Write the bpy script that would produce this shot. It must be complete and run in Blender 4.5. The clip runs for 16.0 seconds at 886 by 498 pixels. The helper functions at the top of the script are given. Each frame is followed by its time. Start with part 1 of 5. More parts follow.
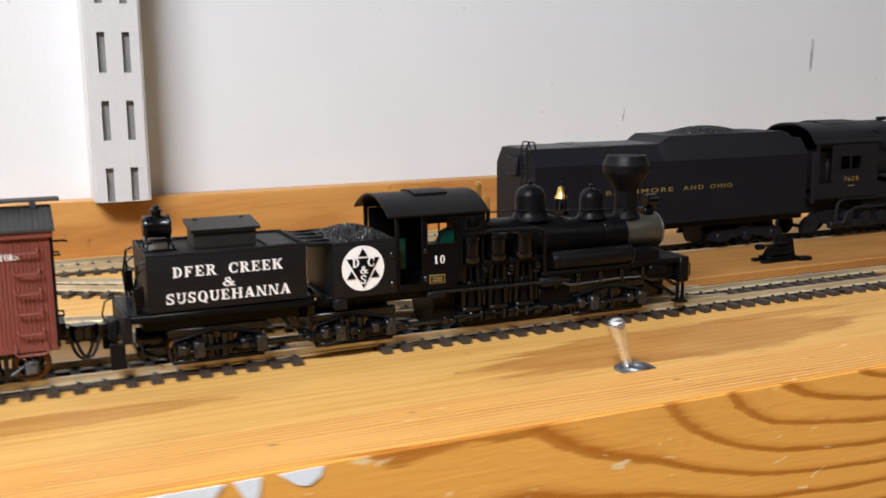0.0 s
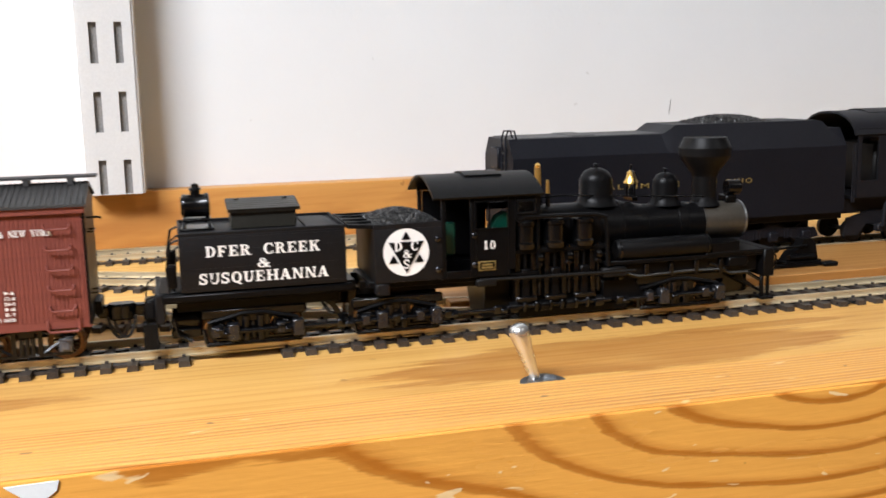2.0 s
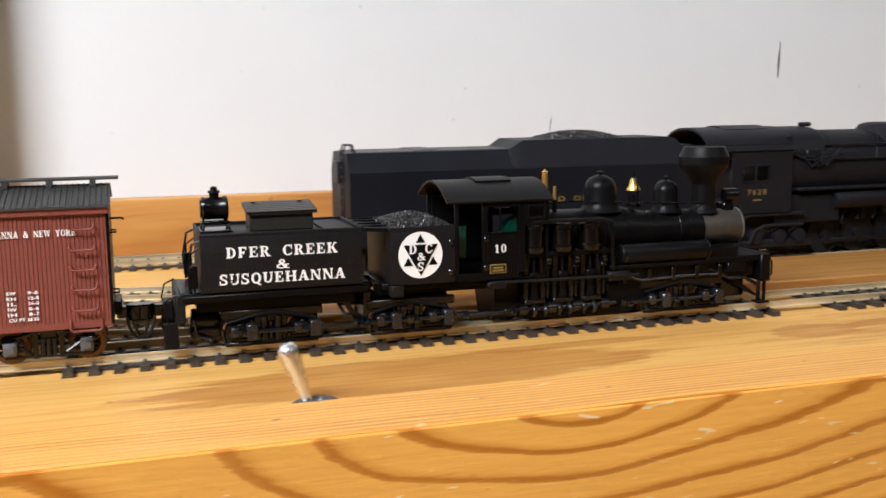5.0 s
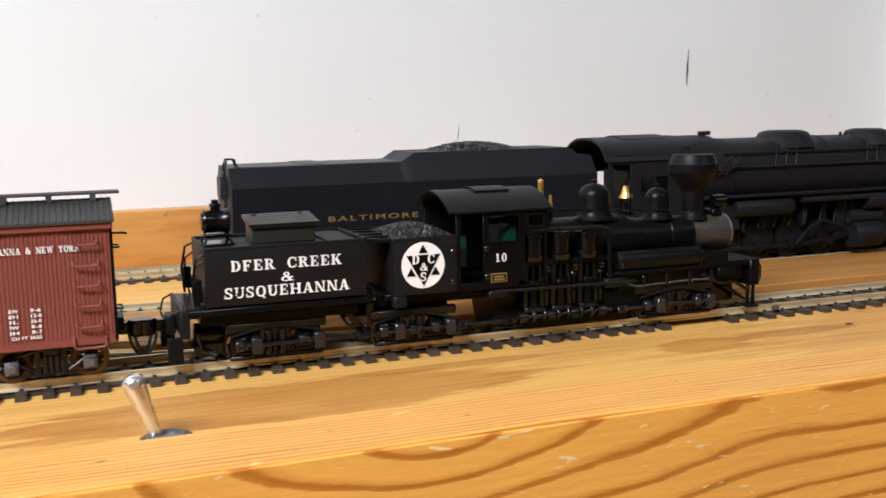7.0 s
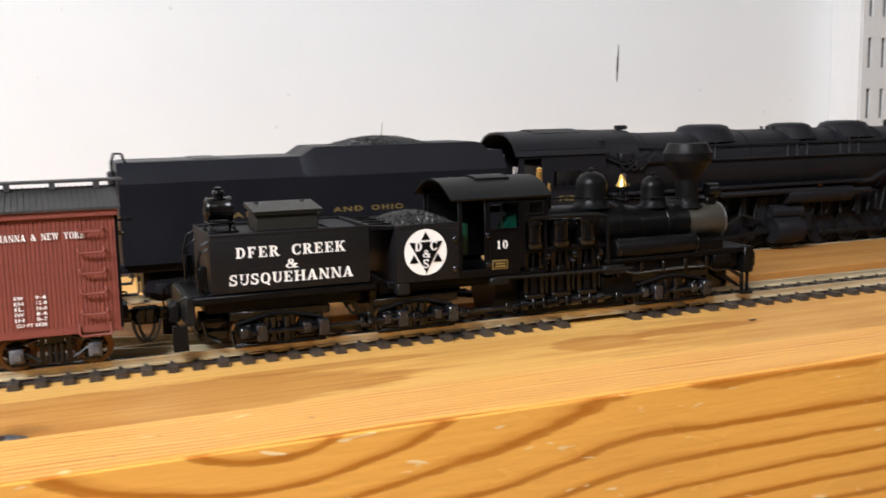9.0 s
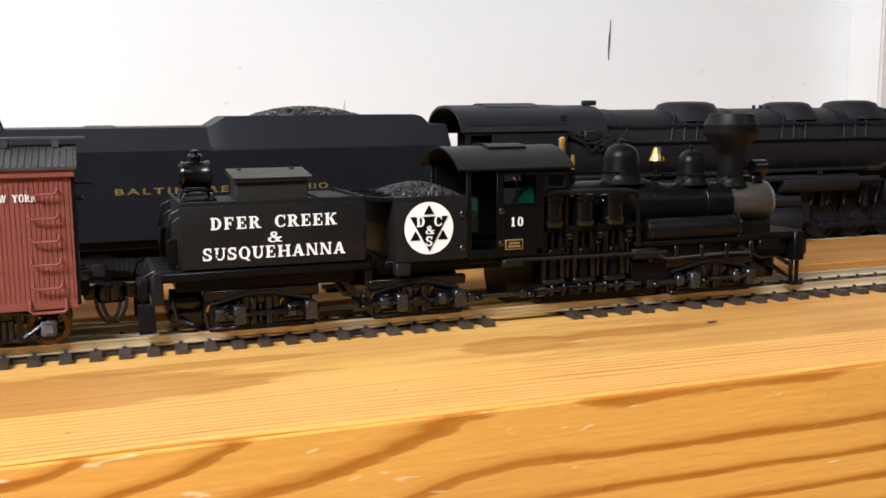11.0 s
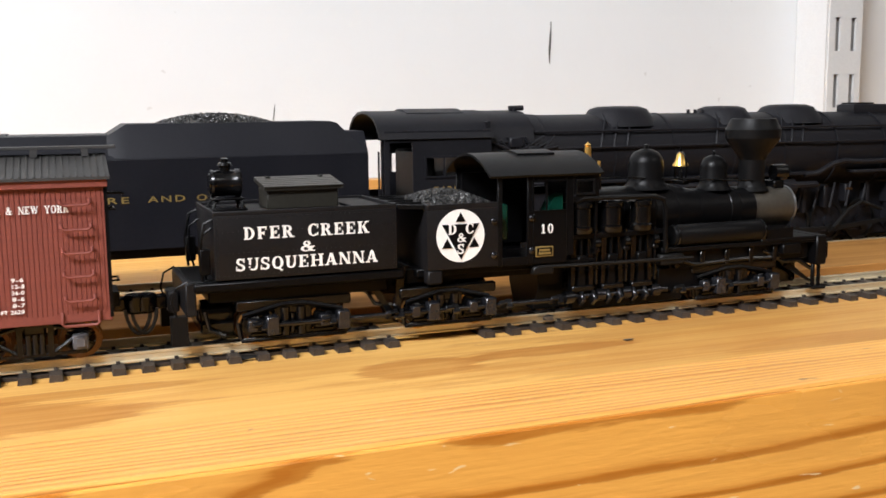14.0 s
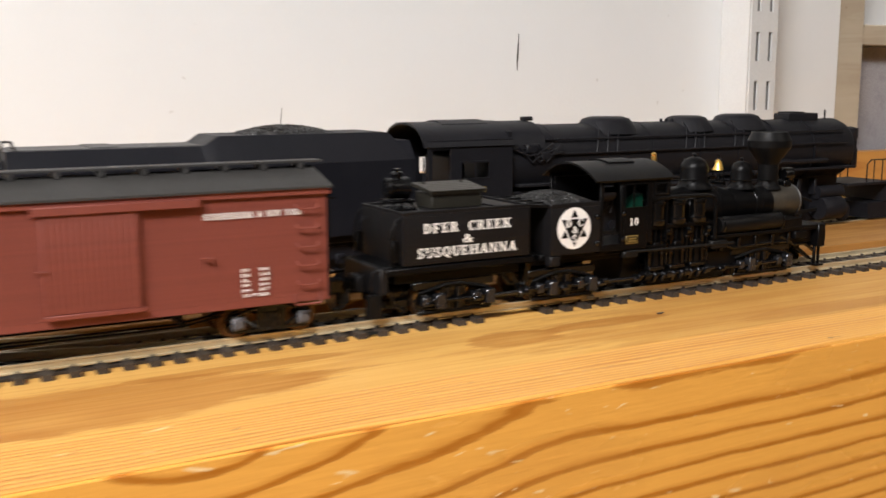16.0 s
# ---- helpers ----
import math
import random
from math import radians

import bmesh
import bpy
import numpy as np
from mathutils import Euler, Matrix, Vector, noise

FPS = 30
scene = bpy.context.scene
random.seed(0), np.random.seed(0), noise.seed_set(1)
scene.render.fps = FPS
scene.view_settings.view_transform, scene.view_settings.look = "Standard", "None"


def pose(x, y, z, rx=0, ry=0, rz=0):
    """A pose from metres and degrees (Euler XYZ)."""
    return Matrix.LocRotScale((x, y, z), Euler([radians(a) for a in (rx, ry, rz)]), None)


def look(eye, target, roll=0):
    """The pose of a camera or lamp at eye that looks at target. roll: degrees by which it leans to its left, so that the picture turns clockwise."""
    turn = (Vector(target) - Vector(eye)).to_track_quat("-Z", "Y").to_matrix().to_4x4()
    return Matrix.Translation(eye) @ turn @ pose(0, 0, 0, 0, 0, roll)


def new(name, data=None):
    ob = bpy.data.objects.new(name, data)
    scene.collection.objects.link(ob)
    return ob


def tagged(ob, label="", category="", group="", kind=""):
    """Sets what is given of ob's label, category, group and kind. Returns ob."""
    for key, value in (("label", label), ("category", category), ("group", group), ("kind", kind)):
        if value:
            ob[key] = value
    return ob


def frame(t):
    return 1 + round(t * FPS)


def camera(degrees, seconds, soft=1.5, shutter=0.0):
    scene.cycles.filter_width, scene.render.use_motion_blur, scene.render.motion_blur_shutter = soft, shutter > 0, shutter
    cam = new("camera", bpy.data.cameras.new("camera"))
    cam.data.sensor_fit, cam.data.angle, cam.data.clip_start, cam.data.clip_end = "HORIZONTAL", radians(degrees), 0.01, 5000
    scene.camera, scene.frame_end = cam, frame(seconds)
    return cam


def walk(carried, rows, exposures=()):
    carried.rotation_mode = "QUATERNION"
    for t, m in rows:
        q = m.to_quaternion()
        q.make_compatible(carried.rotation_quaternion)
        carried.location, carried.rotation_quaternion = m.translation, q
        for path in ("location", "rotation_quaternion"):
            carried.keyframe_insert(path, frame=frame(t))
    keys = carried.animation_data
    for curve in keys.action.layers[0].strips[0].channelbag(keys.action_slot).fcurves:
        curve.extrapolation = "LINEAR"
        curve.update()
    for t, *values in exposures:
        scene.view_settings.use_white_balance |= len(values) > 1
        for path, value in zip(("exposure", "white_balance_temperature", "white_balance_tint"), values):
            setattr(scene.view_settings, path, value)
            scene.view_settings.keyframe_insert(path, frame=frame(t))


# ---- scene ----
cam = camera(48.08, 16.0, soft=1.6, shutter=1.0)
EXPOSURES = ((0, -0.18, 6200, 10), (1.0, 0.02, 6230, 10), (2.5, 0.08, 6250, 10), (5, 0.10, 6250, 10), (9, 0.25, 6300, 10), (12.5, 0.50, 6250, 10), (14.0, 0.45, 6350, 10), (15.0, 0.22, 6500, 10), (16, 0.24, 6800, 11))
PATH = [
    (0, look((-0.3791, -0.3182, 0.0930), (-0.3002, -0.1378, 0.0581), -0.65)),
    (0.5, look((-0.3423, -0.3169, 0.0860), (-0.2749, -0.1319, 0.0512), -0.36)),
    (1, look((-0.3190, -0.3126, 0.0811), (-0.2598, -0.1248, 0.0461), -0.63)),
    (1.5, look((-0.3028, -0.3099, 0.0816), (-0.2495, -0.1202, 0.0471), -1.16)),
    (2, look((-0.2971, -0.3130, 0.0827), (-0.2459, -0.1226, 0.0494), -1.22)),
    (2.5, look((-0.2958, -0.3150, 0.0833), (-0.2443, -0.1244, 0.0511), -1.27)),
    (3, look((-0.2863, -0.3131, 0.0813), (-0.2344, -0.1226, 0.0493), -1.14)),
    (3.5, look((-0.2742, -0.3124, 0.0785), (-0.2207, -0.1222, 0.0471), -0.82)),
    (4, look((-0.2651, -0.3169, 0.0795), (-0.2100, -0.1271, 0.0486), -0.69)),
    (4.5, look((-0.2550, -0.3183, 0.0808), (-0.1981, -0.1290, 0.0506), -0.67)),
    (5, look((-0.2451, -0.3169, 0.0793), (-0.1865, -0.1280, 0.0496), -0.66)),
    (5.2, look((-0.2418, -0.3172, 0.0806), (-0.1817, -0.1288, 0.0507), -0.57)),
    (7.5, look((-0.2156, -0.3098, 0.0805), (-0.1451, -0.1248, 0.0523), -1.21)),
    (8, look((-0.2099, -0.3086, 0.0788), (-0.1383, -0.1241, 0.0504), -1.20)),
    (8.5, look((-0.2004, -0.3096, 0.0775), (-0.1274, -0.1255, 0.0497), -1.12)),
    (9, look((-0.1903, -0.3106, 0.0759), (-0.1157, -0.1272, 0.0480), -1.13)),
    (9.2, look((-0.1855, -0.3110, 0.0739), (-0.1104, -0.1277, 0.0463), -1.25)),
    (11.3, look((-0.1279, -0.2789, 0.0638), (-0.0617, -0.0922, 0.0359), -0.46)),
    (11.5, look((-0.1247, -0.2792, 0.0661), (-0.0576, -0.0928, 0.0386), -0.31)),
    (12, look((-0.1193, -0.2768, 0.0651), (-0.0508, -0.0909, 0.0380), -0.27)),
    (12.5, look((-0.1148, -0.2735, 0.0656), (-0.0451, -0.0880, 0.0385), -0.45)),
    (13, look((-0.1127, -0.2705, 0.0653), (-0.0426, -0.0852, 0.0379), -0.64)),
    (13.5, look((-0.1106, -0.2697, 0.0648), (-0.0397, -0.0848, 0.0371), -0.63)),
    (14, look((-0.1098, -0.2725, 0.0660), (-0.0381, -0.0880, 0.0380), -0.65)),
    (14.5, look((-0.1141, -0.2765, 0.0645), (-0.0405, -0.0927, 0.0364), -0.74)),
    (15, look((-0.1291, -0.2792, 0.0670), (-0.0522, -0.0969, 0.0378), -0.90)),
    (15.5, look((-0.1590, -0.2849, 0.0735), (-0.0704, -0.1083, 0.0427), -0.46)),
    (16, look((-0.1963, -0.3012, 0.0802), (-0.1012, -0.1281, 0.0481), -0.16)),
]
walk(cam, PATH, EXPOSURES)

# how far the train has rolled, in millimetres, by the second
TRAVEL = (
    (0, -249.30),
    (0.5, -237.10),
    (1, -225.80),
    (1.5, -214.30),
    (2, -202.90),
    (2.5, -191.20),
    (3, -179.40),
    (3.5, -168.00),
    (4, -156.10),
    (4.5, -144.10),
    (5, -133.10),
    (7.5, -79.80),
    (8, -69.20),
    (8.5, -59.70),
    (9, -50.30),
    (9.2, -46.80),
    (11.3, -13.20),
    (11.5, -10.50),
    (12, -3.80),
    (12.5, 2.70),
    (13, 9.40),
    (13.5, 15.80),
    (14, 21.40),
    (14.5, 26.80),
    (15, 31.20),
    (15.5, 35.60),
    (16, 40.00),
)


# ---- world and light ----
world = bpy.data.worlds.new("room_dark")
world.use_nodes = True
world.node_tree.nodes["Background"].inputs[0].default_value = (0.9, 0.95, 1.0, 1)
world.node_tree.nodes["Background"].inputs[1].default_value = 0.02
scene.world = world
scene.view_settings.exposure = 0.0


def area(name, eye, target, sx, sy, power, colour):
    d = bpy.data.lights.new(name, "AREA")
    d.shape, d.size, d.size_y, d.energy, d.color = "RECTANGLE", sx, sy, power, colour
    o = new(name, d)
    o.matrix_world = look(eye, target)
    return o


# assumed lamps out of view, placed to balance board, front face and wall
area("unseen_ceiling_lamp", (-1.14, -0.84, 1.18), (-0.93, -0.30, 0), 0.9, 0.30, 63, (0.93, 0.94, 0.98))
area("unseen_ceiling_lamp", (0.95, -1.25, 1.18), (0.85, -0.8, 0), 1.2, 0.30, 1.4, (1.0, 0.94, 0.89))


# ---- materials ----
class Mat:
    """A small writer for node materials."""

    def __init__(self, name):
        self.m = bpy.data.materials.new(name)
        self.m.use_nodes = True
        self.t = self.m.node_tree
        self.b = self.t.nodes["Principled BSDF"]
        self.co = self.t.nodes.new("ShaderNodeTexCoord").outputs["Object"]

    def n(self, kind, **v):
        node = self.t.nodes.new(kind)
        for k, x in v.items():
            node.inputs[k.replace("_", " ")].default_value = x
        return node

    def link(self, a, b):
        self.t.links.new(a, b)

    def scaled(self, s, loc=(0, 0, 0)):
        q = self.t.nodes.new("ShaderNodeMapping")
        q.inputs["Scale"].default_value, q.inputs["Location"].default_value = s, loc
        self.link(self.co, q.inputs["Vector"])
        return q.outputs[0]

    def noise(self, s, scale=1.0, detail=4, rough=0.55, loc=(0, 0, 0), distort=0.0):
        q = self.n("ShaderNodeTexNoise", Scale=scale, Detail=detail, Roughness=rough, Distortion=distort)
        self.link(self.scaled(s, loc), q.inputs["Vector"])
        return q.outputs["Fac"]

    def ramp(self, fac, stops):
        q = self.t.nodes.new("ShaderNodeValToRGB")
        e = q.color_ramp.elements
        while len(e) < len(stops):
            e.new(0.5)
        for el, (p, c) in zip(e, stops):
            el.position = p
            el.color = (*c, 1) if len(c) == 3 else c
        self.link(fac, q.inputs[0])
        return q.outputs[0]

    def mix(self, fac, a, b, kind="MIX"):
        q = self.t.nodes.new("ShaderNodeMix")
        q.data_type, q.blend_type = "RGBA", kind
        for src, i in ((fac, 0), (a, 6), (b, 7)):
            if isinstance(src, (int, float)):
                q.inputs[i].default_value = src
            elif isinstance(src, tuple):
                q.inputs[i].default_value = (*src, 1)
            else:
                self.link(src, q.inputs[i])
        return q.outputs[2]

    def math(self, op, a, b=0.0, c=0.0):
        q = self.t.nodes.new("ShaderNodeMath")
        q.operation = op
        for i, s in enumerate((a, b, c)):
            if isinstance(s, (int, float)):
                q.inputs[i].default_value = s
            else:
                self.link(s, q.inputs[i])
        return q.outputs[0]

    def set(self, colour=None, rough=None, metal=None, bump=None, height=0.1, dist=0.001, spec=None, coat=None):
        for src, name in ((colour, "Base Color"), (rough, "Roughness"), (metal, "Metallic"), (spec, "Specular IOR Level"), (coat, "Coat Weight")):
            if src is None:
                continue
            if isinstance(src, tuple):
                self.b.inputs[name].default_value = (*src, 1)
            elif isinstance(src, (int, float)):
                self.b.inputs[name].default_value = src
            else:
                self.link(src, self.b.inputs[name])
        if bump is not None:
            q = self.n("ShaderNodeBump", Strength=height, Distance=dist)
            self.link(bump, q.inputs["Height"])
            self.link(q.outputs[0], self.b.inputs["Normal"])
        return self.m


def painted(name, colour, rough=0.4, vary=0.25, dirt=(0.05, 0.045, 0.04), metal=0.0, fine=900, spec=0.5):
    m = Mat(name)
    big, small = m.noise((1, 1, 1), 45, 4), m.noise((1, 1, 1), fine, 3)
    low = tuple(c * (1 - vary) for c in colour)
    c = m.mix(m.ramp(small, ((0.35, (0, 0, 0)), (0.7, (1, 1, 1)))), low, colour)
    c = m.mix(m.ramp(big, ((0.52, (0, 0, 0)), (0.8, (0.35, 0.35, 0.35)))), c, dirt)
    r = m.math("MULTIPLY_ADD", big, 0.3, rough - 0.15)
    return m.set(c, r, metal, small, 0.08, 0.0004, spec)


def wood_top(name, light, dark, stain_shade, stain_amount=0.5, rough=0.35, grain=260, seed=0.0, marks=()):
    m = Mat(name)
    warp = m.noise((3, 9, 9), 1, 2, loc=(seed, 0, 0))
    g = m.n("ShaderNodeTexNoise", Scale=1, Detail=5, Roughness=0.6, Distortion=0.6)
    m.link(m.scaled((7, grain, grain), (seed, seed, 0)), g.inputs["Vector"])
    lines = m.ramp(g.outputs["Fac"], ((0.36, (1, 1, 1)), (0.52, (0.55, 0.55, 0.55)), (0.60, (0, 0, 0))))
    c = m.mix(lines, dark, light)
    patch = m.noise((9, 32, 32), 1, 3, 0.5, loc=(seed * 2, 0.3, 0), distort=0.4)
    c = m.mix(m.math("MULTIPLY", m.ramp(patch, ((0.53, (0, 0, 0)), (0.62, (1, 1, 1)))), stain_amount), c, stain_shade)
    spots = m.noise((1, 1, 1), 170, 2, 0.4, loc=(seed, 0, 0))
    c = m.mix(m.ramp(spots, ((0.74, (0, 0, 0)), (0.8, (0.7, 0.7, 0.7)))), c, (0.16, 0.07, 0.025))
    if marks:
        sep = m.t.nodes.new("ShaderNodeSeparateXYZ")
        m.link(m.co, sep.inputs[0])
        ragged = m.math("MULTIPLY_ADD", m.noise((26, 190, 1), 1, 6, 0.66, loc=(seed, 1, 0)), 1.1, -0.55)
        streak = m.ramp(m.noise((9, 620, 1), 1, 4, 0.6, loc=(seed, 2, 0)), ((0.30, (0.68, 0.68, 0.68)), (0.62, (1, 1, 1))))
        cloud = m.ramp(m.noise((30, 110, 1), 1, 3, 0.5, loc=(seed, 3, 0)), ((0.32, (0.7, 0.7, 0.7)), (0.6, (1, 1, 1))))
        tone = m.math("MULTIPLY", streak, cloud)
        for cx, cy, rx, ry, k in marks:
            dx = m.math("MULTIPLY_ADD", sep.outputs[0], 1 / rx, -cx / rx)
            dy = m.math("MULTIPLY_ADD", sep.outputs[1], 1 / ry, -cy / ry)
            d = m.math("ADD", m.math("SQRT", m.math("ADD", m.math("MULTIPLY", dx, dx), m.math("MULTIPLY", dy, dy))), ragged)
            c = m.mix(m.math("MULTIPLY", m.ramp(d, ((0.55, (0.85, 0.85, 0.85)), (0.78, (1, 1, 1)), (0.90, (0, 0, 0)))), m.math("MULTIPLY", tone, k)), c, stain_shade)
    c = m.mix(m.ramp(warp, ((0.35, (0, 0, 0)), (0.7, (0.35, 0.35, 0.35)))), c, dark)
    r = m.math("MULTIPLY_ADD", g.outputs["Fac"], 0.25, rough - 0.1)
    return m.set(c, r, 0.0, g.outputs["Fac"], 0.25, 0.0004, 0.28)


# growth-ring number met along the top arris of the front face, by x in mm
RINGS = ((-700, 6.4), (-500, 5.75), (-348, 5.25), (-313, 5.1), (-304, 4.99), (-268, 4.97), (-230, 4.0), (-211, 3.0), (-194, 2.0), (-167, 1.0), (-150, 0.0), (-133, 1.0),
         (-110, 2.0), (-71, 3.0), (-60, 3.08), (-51, 3.0), (-43, 2.90), (-21, 2.91), (-10, 2.97), (5, 2.89), (15, 2.93), (36, 2.98), (70, 3.1), (300, 3.9))


def wood_face(name):
    """Varnished flat-sawn softwood: nested arcs of latewood that open upwards."""
    m = Mat(name)
    sep = m.t.nodes.new("ShaderNodeSeparateXYZ")
    m.link(m.co, sep.inputs[0])
    wob = m.noise((22, 22, 90), 1, 3, 0.5)
    fibre = m.noise((60, 700, 700), 1, 3, 0.6)
    x0, x1 = RINGS[0][0], RINGS[-1][0]
    f = m.math("MULTIPLY_ADD", m.math("MULTIPLY_ADD", wob, 0.006, sep.outputs[0]), 1000 / (x1 - x0), -(x0 + 1) / (x1 - x0))
    p = m.math("MULTIPLY", m.ramp(f, [((x - x0) / (x1 - x0), (v / 8, v / 8, v / 8)) for x, v in RINGS]), 8.0)
    tight = m.ramp(f, ((0.60, (0.806, 0.806, 0.806)), (0.66, (0.952, 0.952, 0.952))))
    q = m.math("MULTIPLY", m.math("MULTIPLY_ADD", sep.outputs[2], -200.0, 2.66), tight)
    r = m.math("SQRT", m.math("ADD", m.math("MULTIPLY", p, p), m.math("MULTIPLY", q, q)))
    k = m.math("ADD", r, m.math("ADD", m.math("MULTIPLY_ADD", wob, 0.34, -0.17), m.math("MULTIPLY_ADD", fibre, 0.20, -0.06)))
    saw = m.math("FRACT", k)
    late = m.ramp(saw, ((0.0, (0.95, 0.95, 0.95)), (0.07, (0.8, 0.8, 0.8)), (0.11, (0, 0, 0)), (0.70, (0, 0, 0)), (0.86, (0.4, 0.4, 0.4)), (0.94, (1, 1, 1))))
    pore = m.noise((40, 1400, 1400), 1, 3)
    base = m.mix(pore, (0.80, 0.345, 0.058), (0.93, 0.435, 0.084))
    c = m.mix(m.math("MULTIPLY", late, 0.92), base, (0.46, 0.14, 0.012))
    big = m.noise((9, 9, 34), 1, 4, 0.6)
    c = m.mix(m.ramp(big, ((0.46, (0, 0, 0)), (0.75, (0.55, 0.55, 0.55)))), c, (0.64, 0.262, 0.05))
    nick = m.noise((110, 110, 420), 1, 2, 0.4, distort=0.8)
    c = m.mix(m.ramp(nick, ((0.715, (0, 0, 0)), (0.745, (0.7, 0.7, 0.7)))), c, (0.92, 0.70, 0.38))
    dent = m.noise((140, 140, 260), 1, 2, 0.4, loc=(4, 2, 1))
    c = m.mix(m.ramp(dent, ((0.75, (0, 0, 0)), (0.78, (0.6, 0.6, 0.6)))), c, (0.20, 0.085, 0.02))
    return m.set(c, m.math("MULTIPLY_ADD", big, 0.22, 0.16), 0.0, m.math("ADD", m.math("MULTIPLY", late, 0.5), m.math("ADD", nick, fibre)), 0.16, 0.0006, 0.5)


def wood_edge(name):
    """Quarter-sawn top edge: thin straight latewood lines about a millimetre apart."""
    m = Mat(name)
    sep = m.t.nodes.new("ShaderNodeSeparateXYZ")
    m.link(m.co, sep.inputs[0])
    drift = m.noise((7, 60, 60), 1, 3, 0.5)
    k = m.math("MULTIPLY_ADD", sep.outputs[1], 520.0, m.math("MULTIPLY", drift, 5.0))
    saw = m.math("FRACT", k)
    line = m.ramp(saw, ((0.0, (0, 0, 0)), (0.30, (0.12, 0.12, 0.12)), (0.70, (0.9, 0.9, 0.9)), (0.85, (1, 1, 1)), (0.98, (0, 0, 0))))
    fibre = m.noise((30, 1500, 1500), 1, 4, 0.65)
    amount = m.ramp(m.noise((11, 90, 90), 1, 3, 0.5, loc=(2, 0, 0)), ((0.35, (0.3, 0.3, 0.3)), (0.62, (1, 1, 1))))
    base = m.mix(fibre, (0.58, 0.285, 0.058), (0.74, 0.405, 0.098))
    c = m.mix(m.math("MULTIPLY", line, m.math("MULTIPLY", amount, 0.9)), base, (0.42, 0.14, 0.017))
    knock = m.noise((70, 330, 330), 1, 2, 0.4)
    c = m.mix(m.ramp(knock, ((0.73, (0, 0, 0)), (0.77, (0.6, 0.6, 0.6)))), c, (0.90, 0.66, 0.33))
    speck = m.noise((170, 330, 330), 1, 1, 0.4, loc=(3, 1, 0))
    c = m.mix(m.ramp(speck, ((0.775, (0, 0, 0)), (0.80, (0.8, 0.8, 0.8)))), c, (0.14, 0.075, 0.035))
    return m.set(c, m.math("MULTIPLY_ADD", fibre, 0.3, 0.27), 0.0, m.math("ADD", line, fibre), 0.22, 0.0004, 0.35)


def wall_paint(name, colour):
    m = Mat(name)
    a, b = m.noise((1, 1, 1), 9, 4), m.noise((1, 1, 1), 420, 4, 0.6)
    c = m.mix(m.ramp(a, ((0.4, (0, 0, 0)), (0.75, (0.5, 0.5, 0.5)))), colour, tuple(x * 0.93 for x in colour))
    specks = m.noise((1, 1, 1), 130, 2, 0.4)
    c = m.mix(m.ramp(specks, ((0.765, (0, 0, 0)), (0.80, (0.35, 0.35, 0.35)))), c, (0.42, 0.40, 0.37))
    return m.set(c, 0.55, 0.0, b, 0.12, 0.0008, 0.35)


def bare_metal(name, colour, rough=0.3, tarnish=(0.12, 0.09, 0.05), amount=0.5):
    m = Mat(name)
    a = m.noise((30, 120, 120), 1, 4)
    c = m.mix(m.math("MULTIPLY", m.ramp(a, ((0.4, (0, 0, 0)), (0.65, (1, 1, 1)))), amount), colour, tarnish)
    s = m.noise((60, 900, 900), 1, 2)
    return m.set(c, m.math("MULTIPLY_ADD", a, 0.3, rough - 0.1), 0.9, s, 0.1, 0.0002)


def island(name, a, b, rough):
    m = Mat(name)
    g = m.t.nodes.new("ShaderNodeNewGeometry")
    c = m.mix(g.outputs["Random Per Island"], a, b)
    n = m.noise((1, 1, 1), 1500, 3)
    return m.set(c, rough, 0.0, n, 0.4, 0.0004)


def per_piece(name, a, b, rough):
    m = Mat(name)
    g = m.t.nodes.new("ShaderNodeObjectInfo")
    n = m.noise((1, 1, 1), 700, 4)
    c = m.mix(g.outputs["Random"], a, b)
    c = m.mix(m.ramp(n, ((0.5, (0, 0, 0)), (0.75, (0.4, 0.4, 0.4)))), c, (0.09, 0.07, 0.055))
    return m.set(c, rough, 0.0, n, 0.3, 0.0003)


# small marks are stains; the last two paint the light's fall-off to the right
BOARD = wood_top("pine_board", (0.70, 0.42, 0.125), (0.58, 0.30, 0.072), (0.30, 0.098, 0.017), 0.22, 0.46, 420, 0.37,
                 ((-0.170, -0.045, 0.090, 0.021, 1.0), (-0.112, -0.028, 0.042, 0.0045, 0.8), (-0.026, -0.038, 0.021, 0.010, 0.9), (0.015, -0.035, 0.030, 0.005, 0.8), (-0.375, -0.037, 0.06, 0.008, 0.7), (0.10, -0.056, 0.05, 0.008, 0.6), (-0.03, 0.045, 0.06, 0.012, 0.5), (0.28, -0.045, 0.36, 0.06, 0.55), (0.14, 0.055, 0.32, 0.06, 1.0)))
STRIP = wood_edge("varnished_strip")
FACE = wood_face("varnished_face")
# pine in a darker tone than the board
PLANKWOOD = wood_top("darker_pine", (0.40, 0.20, 0.055), (0.31, 0.138, 0.034), (0.22, 0.08, 0.018), 0.5, 0.5, 300, 1.7)
BACKWOOD = wood_top("stained_pine", (0.60, 0.31, 0.085), (0.46, 0.20, 0.05), (0.36, 0.15, 0.04), 0.6, 0.4, 90, 3.1)
RAWWOOD = wood_top("raw_pine", (0.50, 0.44, 0.34), (0.42, 0.35, 0.26), (0.36, 0.29, 0.21), 0.4, 0.7, 60, 5.2)
WALL = wall_paint("white_wall_paint", (0.74, 0.752, 0.752))
CEIL = wall_paint("ceiling_paint", (0.45, 0.44, 0.42))
# dark tones for unseen surfaces, so the black engines reflect little
DIM = painted("unseen_dark_wall", (0.10, 0.075, 0.055), 0.7)
FLOORM = painted("unseen_floor", (0.12, 0.115, 0.11), 0.7)
